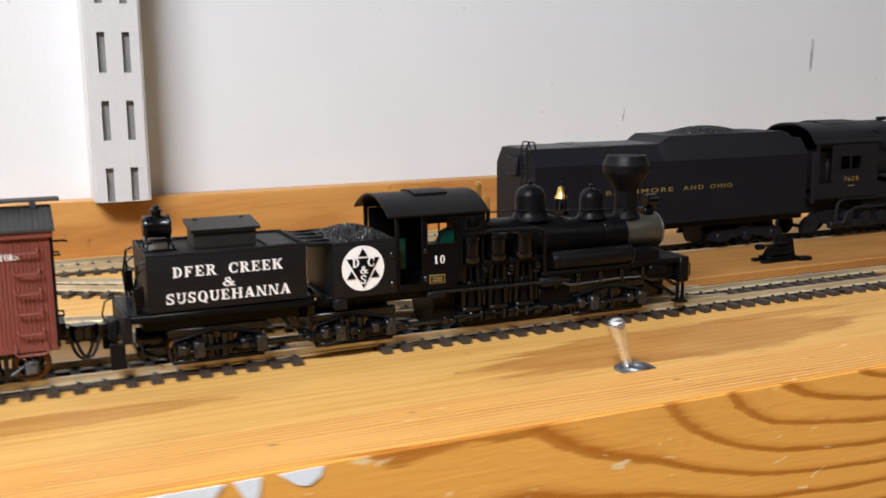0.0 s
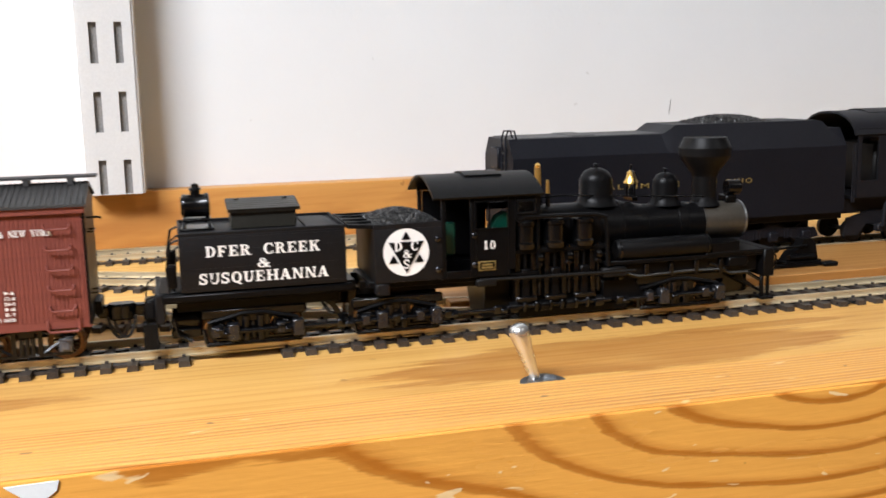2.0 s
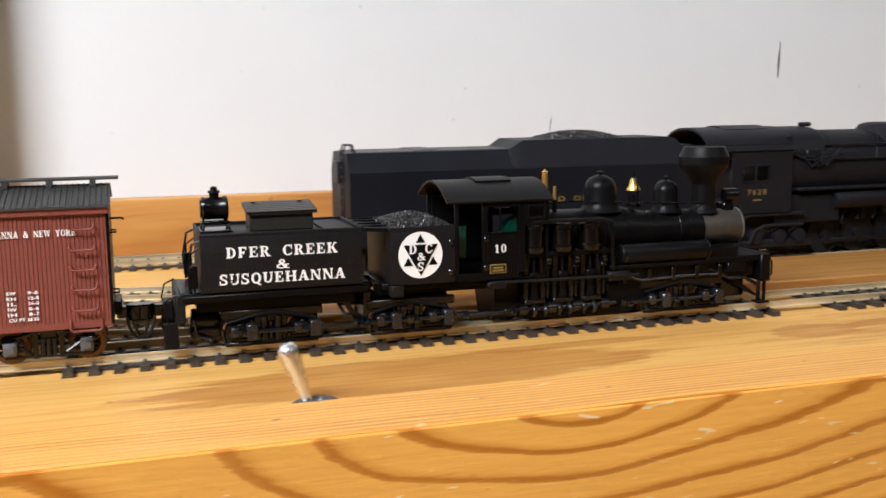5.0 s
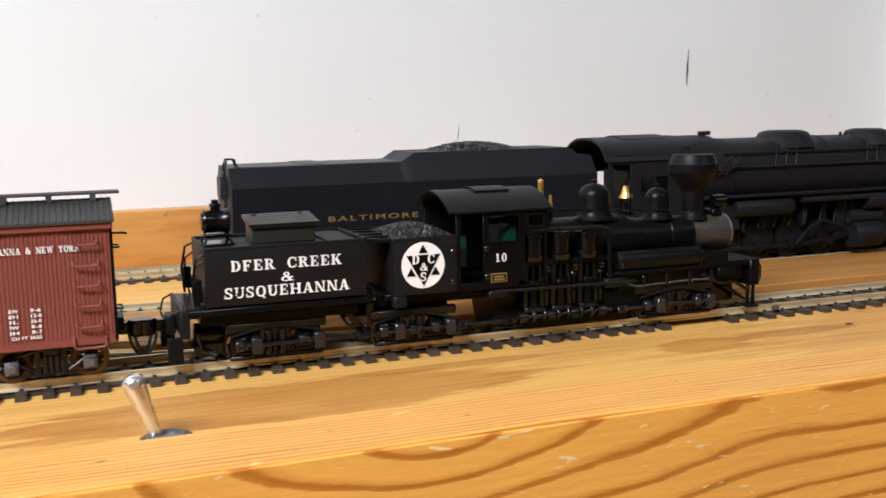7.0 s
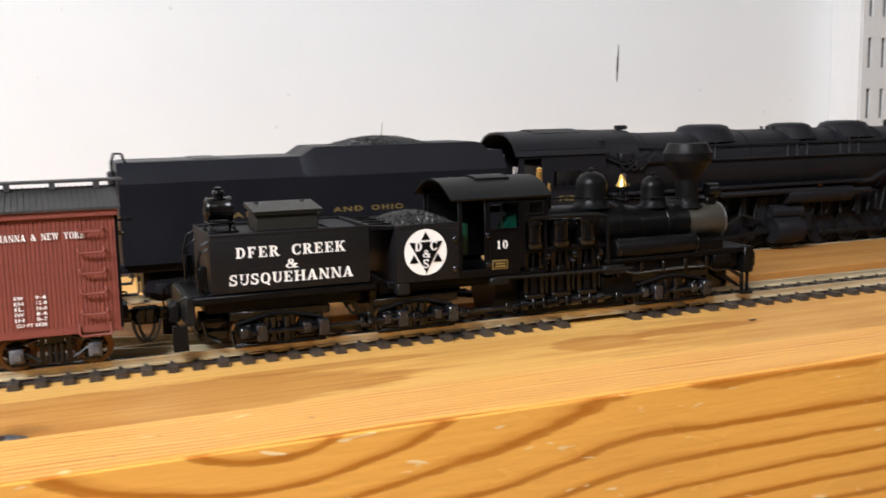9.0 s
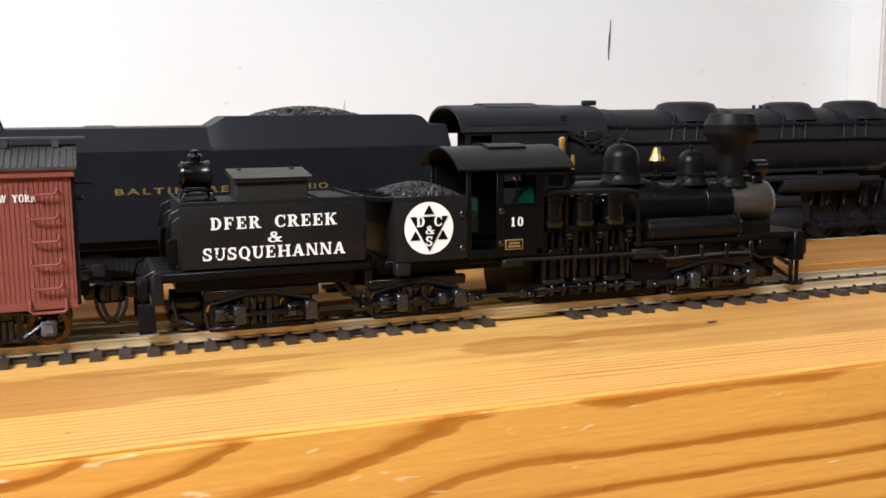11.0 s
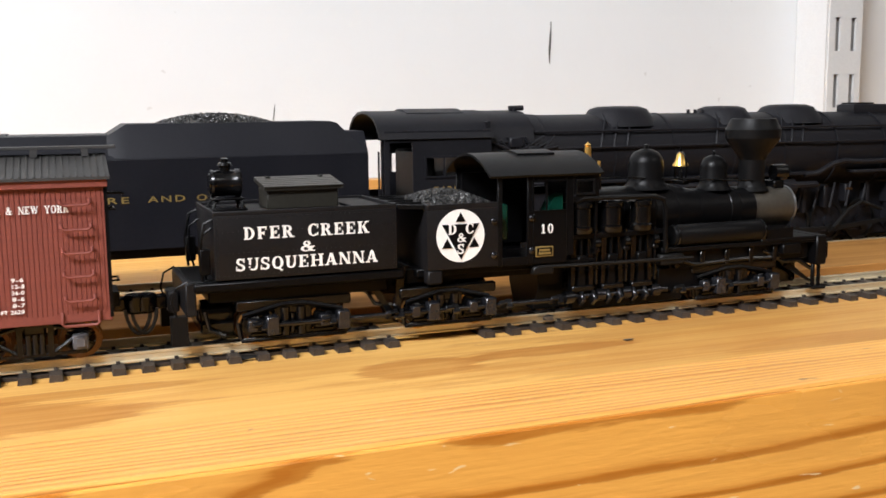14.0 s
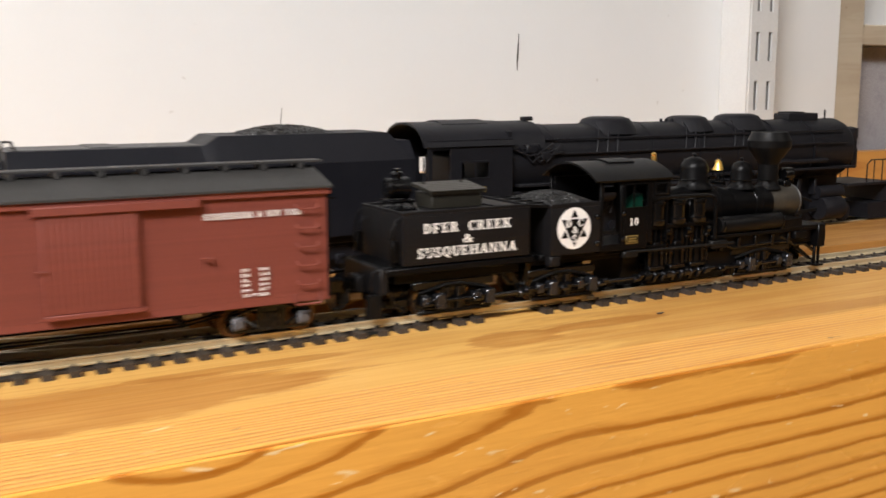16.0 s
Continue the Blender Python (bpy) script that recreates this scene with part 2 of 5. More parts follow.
STEELW = painted("white_enamel", (0.66, 0.66, 0.65), 0.35, 0.06, (0.6, 0.58, 0.55))
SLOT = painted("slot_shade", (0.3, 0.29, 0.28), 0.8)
GREYP = painted("grey_panel", (0.40, 0.385, 0.405), 0.6)
TIE = per_piece("tie_plastic", (0.026, 0.020, 0.0165), (0.046, 0.037, 0.031), 0.45)
RAIL = bare_metal("nickel_rail", (0.66, 0.57, 0.39), 0.28, (0.30, 0.21, 0.09), 0.5)
RAIL.node_tree.nodes["Principled BSDF"].inputs["Metallic"].default_value = 0.45
BLACK = painted("engine_black", (0.0034, 0.0033, 0.0036), 0.36, 0.3, (0.0062, 0.0058, 0.0060), spec=0.12)
SATIN = painted("satin_black", (0.0078, 0.0073, 0.0080), 0.5, 0.25, (0.013, 0.012, 0.0125), spec=0.2)
GLOSS = painted("greasy_black", (0.0026, 0.0026, 0.0028), 0.20, 0.3, (0.005, 0.0047, 0.0046), spec=0.34)
ROOFB = painted("roof_black", (0.0042, 0.0041, 0.0043), 0.42, 0.2, (0.009, 0.0088, 0.0088), spec=0.14)
HATCH = painted("weathered_olive", (0.019, 0.017, 0.012), 0.45, 0.25, (0.034, 0.03, 0.023))
NAVY = painted("tender_black", (0.0080, 0.0083, 0.0115), 0.48, 0.2, (0.012, 0.012, 0.0145), spec=0.18)
ROADB = painted("road_engine_black", (0.0100, 0.0100, 0.0125), 0.5, 0.25, (0.0155, 0.015, 0.0165), spec=0.22)
SMOKEB = painted("graphite", (0.048, 0.042, 0.033), 0.42, 0.25, (0.035, 0.028, 0.02))
DECK = painted("dusty_deck", (0.09, 0.088, 0.085), 0.7, 0.3, (0.05, 0.048, 0.045))
REDC = painted("boxcar_red", (0.205, 0.047, 0.031), 0.62, 0.2, (0.15, 0.045, 0.034))
CARROOF = painted("tarred_roof", (0.034, 0.032, 0.030), 0.65, 0.3, (0.09, 0.085, 0.08))
STEEL = bare_metal("oily_steel", (0.055, 0.055, 0.06), 0.18, (0.006, 0.006, 0.006), 0.95)
CHROME = bare_metal("satin_nickel", (0.78, 0.77, 0.75), 0.22, (0.4, 0.39, 0.37), 0.35)
BRASS = bare_metal("polished_brass", (0.95, 0.60, 0.16), 0.22, (0.5, 0.28, 0.07), 0.2)
RUST = bare_metal("rusty_wheel", (0.15, 0.085, 0.042), 0.42, (0.07, 0.04, 0.025), 0.6)
RINGGEAR = bare_metal("bronze_rim", (0.42, 0.25, 0.09), 0.35, (0.12, 0.07, 0.03), 0.6)
ZINC = bare_metal("dull_zinc", (0.30, 0.315, 0.33), 0.35, (0.12, 0.12, 0.12), 0.6)
DUST = painted("dusty_black", (0.007, 0.0067, 0.0064), 0.5, 0.3, (0.014, 0.012, 0.01), spec=0.2)
GREYB = painted("journal_grey", (0.014, 0.0145, 0.017), 0.22, 0.4, (0.04, 0.04, 0.044))
JOURNAL = painted("grey_journal", (0.11, 0.11, 0.12), 0.4, 0.3, (0.04, 0.04, 0.04))
COAL = island("coal", (0.006, 0.006, 0.006), (0.022, 0.021, 0.02), 0.28)
GREEN = painted("green_enamel", (0.0, 0.045, 0.027), 0.4, 0.15, (0.0, 0.035, 0.02))
WHITE = painted("white_lettering", (0.86, 0.85, 0.82), 0.5, 0.05, (0.6, 0.58, 0.55))
GOLD = painted("gold_lettering", (0.23, 0.155, 0.042), 0.5, 0.3, (0.08, 0.06, 0.02))
HOSE = painted("rubber_hose", (0.018, 0.017, 0.017), 0.5)
SOOT = painted("dark_mark", (0.13, 0.125, 0.115), 0.8)
_g = Mat("window_glass")
_g.b.inputs["Transmission Weight"].default_value = 1.0
GLASS = _g.set((0.9, 0.92, 0.9), 0.05)
_l = Mat("tube_glow")
_l.b.inputs["Emission Color"].default_value = (1.0, 0.95, 0.86, 1)
_l.b.inputs["Emission Strength"].default_value = 9.0
GLOW = _l.set((0.9, 0.9, 0.9), 0.5)

# ---- mesh helpers, in millimetres ----
MM = 0.001


def box(bm, x0, x1, y0, y1, z0, z1, bev=0.0, seg=1):
    r = bmesh.ops.create_cube(bm, size=1)
    vs = r["verts"]
    bmesh.ops.scale(bm, vec=(x1 - x0, y1 - y0, z1 - z0), verts=vs)
    bmesh.ops.translate(bm, vec=((x0 + x1) / 2, (y0 + y1) / 2, (z0 + z1) / 2), verts=vs)
    if bev:
        es = list({e for v in vs for e in v.link_edges})
        bmesh.ops.bevel(bm, geom=es, offset=bev, segments=seg, affect="EDGES", profile=0.6)
    return bm


def rod(bm, a, b, r0, r1=None, seg=14, caps=True):
    a, b = Vector(a), Vector(b)
    r1 = r0 if r1 is None else r1
    q = (b - a).to_track_quat("Z", "Y").to_matrix().to_4x4()
    m = Matrix.Translation((a + b) / 2) @ q
    bmesh.ops.create_cone(bm, cap_ends=caps, segments=seg, radius1=r0, radius2=r1, depth=(b - a).length, matrix=m)
    return bm


def tube(bm, pts, r, seg=8):
    pts = [Vector(p) for p in pts]
    rings = []
    for i, p in enumerate(pts):
        d = (pts[min(i + 1, len(pts) - 1)] - pts[max(i - 1, 0)]).normalized()
        q = d.to_track_quat("Z", "Y")
        rings.append([bm.verts.new(p + q @ Vector((r * math.cos(k * 2 * math.pi / seg), r * math.sin(k * 2 * math.pi / seg), 0))) for k in range(seg)])
    for a, b in zip(rings, rings[1:]):
        best = min(range(seg), key=lambda s: sum((a[k].co - b[(k + s) % seg].co).length for k in range(seg)))
        for k in range(seg):
            bm.faces.new((a[k], a[(k + 1) % seg], b[(k + 1 + best) % seg], b[(k + best) % seg]))
    bm.faces.new(rings[0][::-1])
    bm.faces.new(rings[-1])
    return bm


def lathe(bm, profile, centre=(0, 0, 0), axis="Z", seg=28):
    """profile: (radius, height) from bottom to top, turned round an axis through centre."""
    turn = {"Z": Matrix.Identity(4), "X": Matrix.Rotation(math.pi / 2, 4, "Y"), "Y": Matrix.Rotation(-math.pi / 2, 4, "X")}[axis]
    m = Matrix.Translation(centre) @ turn
    rings = []
    for r, h in profile:
        if r < 1e-6:
            rings.append([bm.verts.new(m @ Vector((0, 0, h)))])
        else:
            rings.append([bm.verts.new(m @ Vector((r * math.cos(k * 2 * math.pi / seg), r * math.sin(k * 2 * math.pi / seg), h))) for k in range(seg)])
    for a, b in zip(rings, rings[1:]):
        for k in range(seg):
            j = (k + 1) % seg
            if len(a) == 1 and len(b) > 1:
                bm.faces.new((a[0], b[j], b[k]))
            elif len(b) == 1 and len(a) > 1:
                bm.faces.new((a[k], a[j], b[0]))
            elif len(a) > 1:
                bm.faces.new((a[k], a[j], b[j], b[k]))
    closed = profile[0] == profile[-1]
    if len(rings[0]) > 1 and not closed:
        bm.faces.new(rings[0][::-1])
    if len(rings[-1]) > 1 and not closed:
        bm.faces.new(rings[-1])
    return bm


def prism(bm, outline, axis, a, b):
    """An outline extruded along an axis. Outline points are (x, z) for axis Y, (y, z) for X, (x, y) for Z."""
    put = {"Y": lambda p, d: (p[0], d, p[1]), "X": lambda p, d: (d, p[0], p[1]), "Z": lambda p, d: (p[0], p[1], d)}[axis]
    lo = [bm.verts.new(put(p, a)) for p in outline]
    hi = [bm.verts.new(put(p, b)) for p in outline]
    n = len(outline)
    fs = [bm.faces.new(lo), bm.faces.new(hi[::-1])]
    for i in range(n):
        fs.append(bm.faces.new((lo[i], hi[i], hi[(i + 1) % n], lo[(i + 1) % n])))
    bmesh.ops.recalc_face_normals(bm, faces=fs)
    return bm


def shell(bm, outer, thick, axis, a, b):
    """An open strip (outline) given a thickness and extruded along an axis."""
    pts = [Vector((*p, 0)) for p in outer]
    inner = []
    for i, p in enumerate(pts):
        d = (pts[min(i + 1, len(pts) - 1)] - pts[max(i - 1, 0)]).normalized()
        inner.append((p.x + d.y * thick, p.y - d.x * thick))
    return prism(bm, list(outer) + inner[::-1], axis, a, b)


def lump(bm, at, r, rng):
    s = bmesh.ops.create_icosphere(bm, subdivisions=1, radius=r)
    for v in s["verts"]:
        v.co *= rng.uniform(0.6, 1.2)
        v.co += Vector(at)


def finish(me, angle=38):
    for p in me.polygons:
        p.use_smooth = True
    me.set_sharp_from_angle(angle=radians(angle))


def part(name, bm, mat, parent, label="", at=(0, 0, 0), angle=38):
    bmesh.ops.scale(bm, vec=(MM, MM, MM), verts=bm.verts)
    me = bpy.data.meshes.new(name)
    bm.to_mesh(me)
    bm.free()
    me.materials.append(mat)
    finish(me, angle)
    o = new(name, me)
    o.parent = parent
    o.location = [c * MM for c in at]
    if label:
        o["label"] = label
    return o


def thing(name, label, category, at=(0, 0, 0), group="", kind=""):
    o = new(name)
    o.empty_display_size = 0.01
    o.location = [c * MM for c in at]
    return tagged(o, label, category, group, kind)


def solid(name, bm, mat, label, category, at=(0, 0, 0), group="", kind=""):
    return tagged(part(name, bm, mat, None, "", at), label, category, group, kind)


def B():
    return bmesh.new()


def lettering(name, words, size, mat, parent, at, width=None, spacing=1.0, bold=0.0, label="", depth=0.06):
    """Words in the built-in font as a flat raised mesh that faces the front; at is the middle."""
    cu = bpy.data.curves.new(name, "FONT")
    cu.body, cu.size, cu.align_x, cu.align_y = words, size, "CENTER", "CENTER"
    cu.space_character, cu.offset, cu.extrude, cu.resolution_u = spacing, bold, depth, 3
    tmp = new(name, cu)
    dg = bpy.context.evaluated_depsgraph_get()
    me = bpy.data.meshes.new_from_object(tmp.evaluated_get(dg))
    bpy.data.objects.remove(tmp)
    xs = [v.co.x for v in me.vertices]
    k = width / (max(xs) - min(xs)) if width else 1.0
    for v in me.vertices:
        v.co = Vector((v.co.x * k * MM, -v.co.z * MM, v.co.y * MM))
    me.materials.clear()
    me.materials.append(mat)
    o = new(name, me)
    o.parent = parent
    o.location = [c * MM for c in at]
    if label:
        o["label"] = label
    return o


def bow(cx, cz, rx, rz, a0, a1, tx, tz, n=14):
    """A curved stroke: pieces between an outer and an inner ellipse, angles in degrees."""
    out = []
    for i in range(n):
        a, b = (radians(a0 + (a1 - a0) * k / n) for k in (i, i + 1.04))
        out.append([(cx + rx * math.cos(a), cz + rz * math.sin(a)), (cx + rx * math.cos(b), cz + rz * math.sin(b)),
                    (cx + (rx - tx) * math.cos(b), cz + (rz - tz) * math.sin(b)), (cx + (rx - tx) * math.cos(a), cz + (rz - tz) * math.sin(a))])
    return out


def bar(x0, z0, x1, z1):
    return [(x0, z0), (x1, z0), (x1, z1), (x0, z1)]


def stem(x, w=0.23, z0=0.0, z1=1.0, s=0.09):
    out = [bar(x, z0, x + w, z1)]
    if z0 == 0.0:
        out.append(bar(x - s, 0, x + w + s, 0.10))
    if z1 == 1.0:
        out.append(bar(x - s, 0.90, x + w + s, 1.0))
    return out


def slab_glyph(c):
    """Width and strokes of a bold slab-serif capital, one unit high; a small letter is that capital with worn-off paint."""
    arms = [bar(0.1, 0.90, 0.74, 1.0), bar(0.65, 0.70, 0.74, 0.95), bar(0.1, 0.45, 0.52, 0.55), bar(0.46, 0.36, 0.54, 0.64)]
    foot = [bar(0.1, 0.0, 0.76, 0.10), bar(0.67, 0.05, 0.76, 0.32)]
    table = {
        "D": (0.92, stem(0.1) + bow(0.36, 0.5, 0.48, 0.5, 90, -90, 0.23, 0.10)),
        "E": (0.86, stem(0.1) + arms + foot),
        "e": (0.86, stem(0.1, s=0.06) + [bar(0.1, 0.87, 0.74, 1.0), bar(0.63, 0.72, 0.74, 0.95), bar(0.1, 0.42, 0.56, 0.55), bar(0.47, 0.32, 0.57, 0.62)]),
        "R": (0.96, stem(0.1) + bow(0.40, 0.735, 0.36, 0.265, 90, -90, 0.22, 0.10) + [bar(0.25, 0.47, 0.45, 0.57), [(0.36, 0.52), (0.58, 0.52), (0.88, 0.0), (0.63, 0.0)], bar(0.62, 0.0, 0.95, 0.10)]),
        "C": (0.92, bow(0.47, 0.5, 0.44, 0.52, 48, 312, 0.23, 0.11, 20) + [bar(0.74, 0.62, 0.83, 1.0), bar(0.74, 0.10, 0.83, 0.30)]),
        "K": (0.98, stem(0.1) + [[(0.28, 0.42), (0.42, 0.48), (0.82, 0.95), (0.68, 0.95)], [(0.36, 0.56), (0.56, 0.68), (0.92, 0.0), (0.66, 0.0)], bar(0.60, 0.90, 0.93, 1.0), bar(0.60, 0.0, 0.97, 0.10)]),
        "S": (0.80, bow(0.40, 0.74, 0.32, 0.28, 30, 270, 0.20, 0.13) + bow(0.40, 0.26, 0.34, 0.28, 90, -150, 0.20, 0.13) + [bar(0.62, 0.66, 0.71, 1.0), bar(0.05, 0.0, 0.14, 0.36)]),
        "U": (0.96, stem(0.1, z0=0.34) + stem(0.70, 0.12, 0.34) + bow(0.46, 0.36, 0.36, 0.38, 180, 360, 0.19, 0.13)),
        "u": (0.90, stem(0.14, 0.17, 0.46) + [bar(0.13, 0.22, 0.24, 0.34)] + stem(0.70, 0.12, 0.34) + bow(0.46, 0.36, 0.36, 0.38, 228, 360, 0.17, 0.13)),
        "Q": (0.98, bow(0.48, 0.5, 0.44, 0.52, 0, 360, 0.22, 0.10, 24) + [[(0.40, 0.12), (0.58, 0.16), (0.92, -0.16), (0.72, -0.18)]]),
        "O": (0.98, bow(0.48, 0.5, 0.44, 0.52, 0, 360, 0.22, 0.10, 24)),
        "H": (1.06, stem(0.1) + stem(0.72) + [bar(0.2, 0.45, 0.8, 0.55)]),
        "A": (1.00, [[(0.10, 0.0), (0.22, 0.0), (0.54, 0.92), (0.42, 1.0)], [(0.40, 1.0), (0.62, 1.0), (0.93, 0.0), (0.66, 0.0)], bar(0.26, 0.26, 0.72, 0.36), bar(0.0, 0.0, 0.32, 0.10), bar(0.60, 0.0, 1.0, 0.10)]),
        "N": (1.04, stem(0.14, 0.11) + stem(0.80, 0.11) + [[(0.08, 1.0), (0.34, 1.0), (0.91, 0.0), (0.70, 0.0)]]),
        "W": (1.30, [[(0.08, 1.0), (0.32, 1.0), (0.50, 0.0), (0.36, 0.0)], [(0.36, 0.0), (0.46, 0.0), (0.70, 1.0), (0.60, 1.0)], [(0.56, 1.0), (0.78, 1.0), (0.96, 0.0), (0.82, 0.0)], [(0.84, 0.0), (0.94, 0.0), (1.20, 1.0), (1.08, 1.0)], bar(0.0, 0.9, 0.4, 1.0), bar(1.0, 0.9, 1.3, 1.0)]),
        "Y": (0.98, [bar(0.38, 0.0, 0.61, 0.5), bar(0.28, 0.0, 0.71, 0.1), [(0.06, 1.0), (0.30, 1.0), (0.60, 0.42), (0.40, 0.42)], [(0.70, 1.0), (0.84, 1.0), (0.60, 0.45), (0.48, 0.45)], bar(0.0, 0.9, 0.36, 1.0), bar(0.62, 0.9, 0.94, 1.0)]),
        "&": (0.98, bow(0.42, 0.76, 0.24, 0.26, 0, 360, 0.15, 0.10, 20) + bow(0.36, 0.26, 0.36, 0.28, 20, 330, 0.19, 0.11, 18) + [[(0.20, 0.70), (0.42, 0.72), (0.92, 0.0), (0.68, 0.0)], bar(0.66, 0.0, 0.98, 0.09), [(0.62, 0.16), (0.72, 0.10), (0.86, 0.42), (0.74, 0.44)], bar(0.62, 0.40, 0.96, 0.50)]),
        "1": (0.66, stem(0.24, 0.22, 0.0, 0.99, 0.14) + [[(0.06, 0.72), (0.24, 0.80), (0.46, 0.99), (0.24, 0.99)]]),
        "0": (0.84, bow(0.42, 0.5, 0.36, 0.52, 0, 360, 0.21, 0.10, 24)),
    }
    return table.get(c, (0.85, []))


def slab_words(name, words, height, mat, parent, at, width, label="", gap=0.10):
    """Bold slab-serif words as raised paint that faces the front; at is the middle."""
    full = sum(slab_glyph(c)[0] + gap for c in words) - gap
    k = width / full
    bm, x, n = B(), -width / 2, 0
    for c in words:
        w, strokes = slab_glyph(c)
        for st in strokes:
            n += 1
            prism(bm, [(x + px * k, (pz - 0.5) * height) for px, pz in st], "Y", -0.05 - 0.0006 * (n % 40), 0.05)
        x += (w + gap) * k
    return part(name, bm, mat, parent, label, at)


# ---- the room ----
def structure(name, bm, mat, label):
    return solid(name, bm, mat, label, name.split("_")[0], kind="structure")


structure("wall_north", box(B(), -1700, 453, 241, 341, -950, 1300), WALL, "white painted wall behind the railway shelf")
# unseen walls, ceiling and floor added to dim what the engines reflect
structure("wall_south", box(B(), -1700, 1700, -2100, -2000, -950, 1300), DIM, "unseen dark wall closing the room, keeps reflections low")
structure("wall_west", box(B(), -1800, -1700, -2100, 341, -950, 1300), DIM, "unseen dark side wall, keeps reflections low")
structure("wall_east", box(B(), 1700, 1800, -2100, 641, -950, 1300), DIM, "unseen dark side wall, keeps reflections low")
structure("ceiling", box(B(), -1800, 1800, -2100, 641, 1300, 1360), CEIL, "unseen ceiling closing the room")
structure("floor", box(B(), -1800, 1800, -2100, 641, -1000, -950), FLOORM, "unseen grey floor closing the room")
structure("layout_board", box(B(), -1650, 640, -96, 241, -19, 0, 0.5), BOARD, "light pine board with brown stains under the tracks, falling light painted darker to the right")


structure("rear_plank", box(B(), -204, 640, 25, 80.4, 0, 4.0, 0.4), PLANKWOOD, "pine plank lying between the two tracks")


def front_board():
    o = thing("front_board", "varnished softwood board along the shelf front, straight grain on top", "board")
    top = B()
    prism(top, [(-120.35, 9.0), (-120.35, 10.4), (-119.8, 10.9), (-97, 11), (-96, 10), (-96, -8), (-120.35, -8)], "X", -1650, 640)
    part("top_edge", top, STRIP, o, "straight-grained top edge, worn arris")
    face = B()
    box(face, -1650, 640, -121.4, -120.4, -140, 10.3, 0.35)
    part("face", face, FACE, o, "glossy face with arched dark grain")


front_board()
# thin ragged white patches on the upper part of the face
for pts in ([(-331.7, 9.5), (-321.9, 9.7), (-322.4, 7.8), (-325.2, 5.8), (-327.8, 6.4)], [(-341.4, 9.4), (-335.5, 9.6), (-335.9, 6.6), (-337.4, 2.6)], [(-384, 9.4), (-343.2, 9.4), (-346, 6.4), (-353, 3.6), (-372, 5.0)]):
    solid("white_patch", prism(B(), pts, "Y", -121.75, -121.42), WHITE, "ragged white patch on the varnished face", "paper", group="paper remnants")
bb = B()
box(bb, -1650, 640, 226, 240.6, 0, 29.4, 0.8, 2)
solid("back_board", bb, BACKWOOD, "orange-stained pine strip standing along the wall", "board")


def standard(x, y, z0, z1, first):
    o = thing("shelf_standard", "white steel double-slotted shelf standard on the wall", "shelf standard", (x, 0, 0), "wall standards")
    w, d = 13.2, 241 - y
    ch = B()
    for s in (-1, 1):
        box(ch, s * w - 0.8, s * w + 0.8, y + 1, 240.8, z0, z1, 0.3)
    for a, b in ((-w + 0.6, -7.9), (-4.1, 4.1), (7.9, w - 0.6)):
        box(ch, a, b, y, y + 1.6, z0, z1)
    z = first
    while z < z1:
        for c in (-6, 6):
            box(ch, c - 1.9, c + 1.9, y, y + 1.6, max(z0, z - 14.0), max(z, z0 + 0.2))
        z += 34.0
    part("channel", ch, STEELW, o)
    # grey sheet added behind the slots; its colour stands for their inner shade
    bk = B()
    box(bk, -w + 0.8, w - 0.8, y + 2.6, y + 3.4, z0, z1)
    part("slot_shade_sheet", bk, SLOT, o, "grey sheet standing for the shade inside the slots")
    return o


standard(-325.6, 213, 29.6, 900, 27)
standard(343.6, 213, 29.6, 900, 30)


def wall_mark(x, z0, z1, w, label):
    bm = B()
    n = 9
    rng = random.Random(int(x))
    prev = None
    for i in range(n):
        t = i / (n - 1)
        ww = w * (0.35 + 0.65 * math.sin(math.pi * min(1, t * 1.15)) * (0.7 + 0.5 * rng.random()))
        z = z0 + (z1 - z0) * t
        cx = rng.uniform(-0.25, 0.25) + (t - 0.5) * 1.2
        ring = [bm.verts.new((cx - ww / 2, 0, z)), bm.verts.new((cx + ww / 2, 0, z)), bm.verts.new((cx + ww / 2, 0.5, z)), bm.verts.new((cx - ww / 2, 0.5, z))]
        if prev:
            for k in range(4):
                bm.faces.new((prev[k], prev[(k + 1) % 4], ring[(k + 1) % 4], ring[k]))
        prev = ring
    solid("wall_scuff", bm, SOOT, label, "wall mark", (x, 240.75, 0))


wall_mark(156.5, 91, 114, 1.3, "dark narrow scuff on the white wall")
wall_mark(-3.0, 60, 69, 0.4, "faint pencil line on the white wall")

# ---- ceiling lights (unseen, added to light the place and mirror in the varnish) ----
for lx, ly, half in ((-1140, -840, 460), (950, -1250, 620)):
    o = thing("ceiling_light", "unseen fluorescent ceiling fixture, added at the lamp", "ceiling light", (lx, ly, 1200), "ceiling lights")
    part("housing", box(B(), -half, half, -170, 170, 30, 100, 4), STEELW, o)
    for dy in (-90, 90):
        part("tube", rod(B(), (20 - half, dy, 12), (half - 20, dy, 12), 13), GLOW, o, "glowing tube")


# ---- tracks ----
def rail_mesh(bm, pts, height=2.5, base=1.8):
    """A flat-bottomed rail along points (x, y)."""
    prof = [(-0.9, 0), (0.9, 0), (0.9, 0.35), (0.25, 0.6), (0.25, 1.75), (0.5, 1.95), (0.5, 2.5), (-0.5, 2.5), (-0.5, 1.95), (-0.25, 1.75), (-0.25, 0.6), (-0.9, 0.35)]
    rings = []
    for i, p in enumerate(pts):
        a, b = Vector(pts[max(i - 1, 0)]), Vector(pts[min(i + 1, len(pts) - 1)])
        d = (b - a).normalized()
        n = Vector((-d.y, d.x))
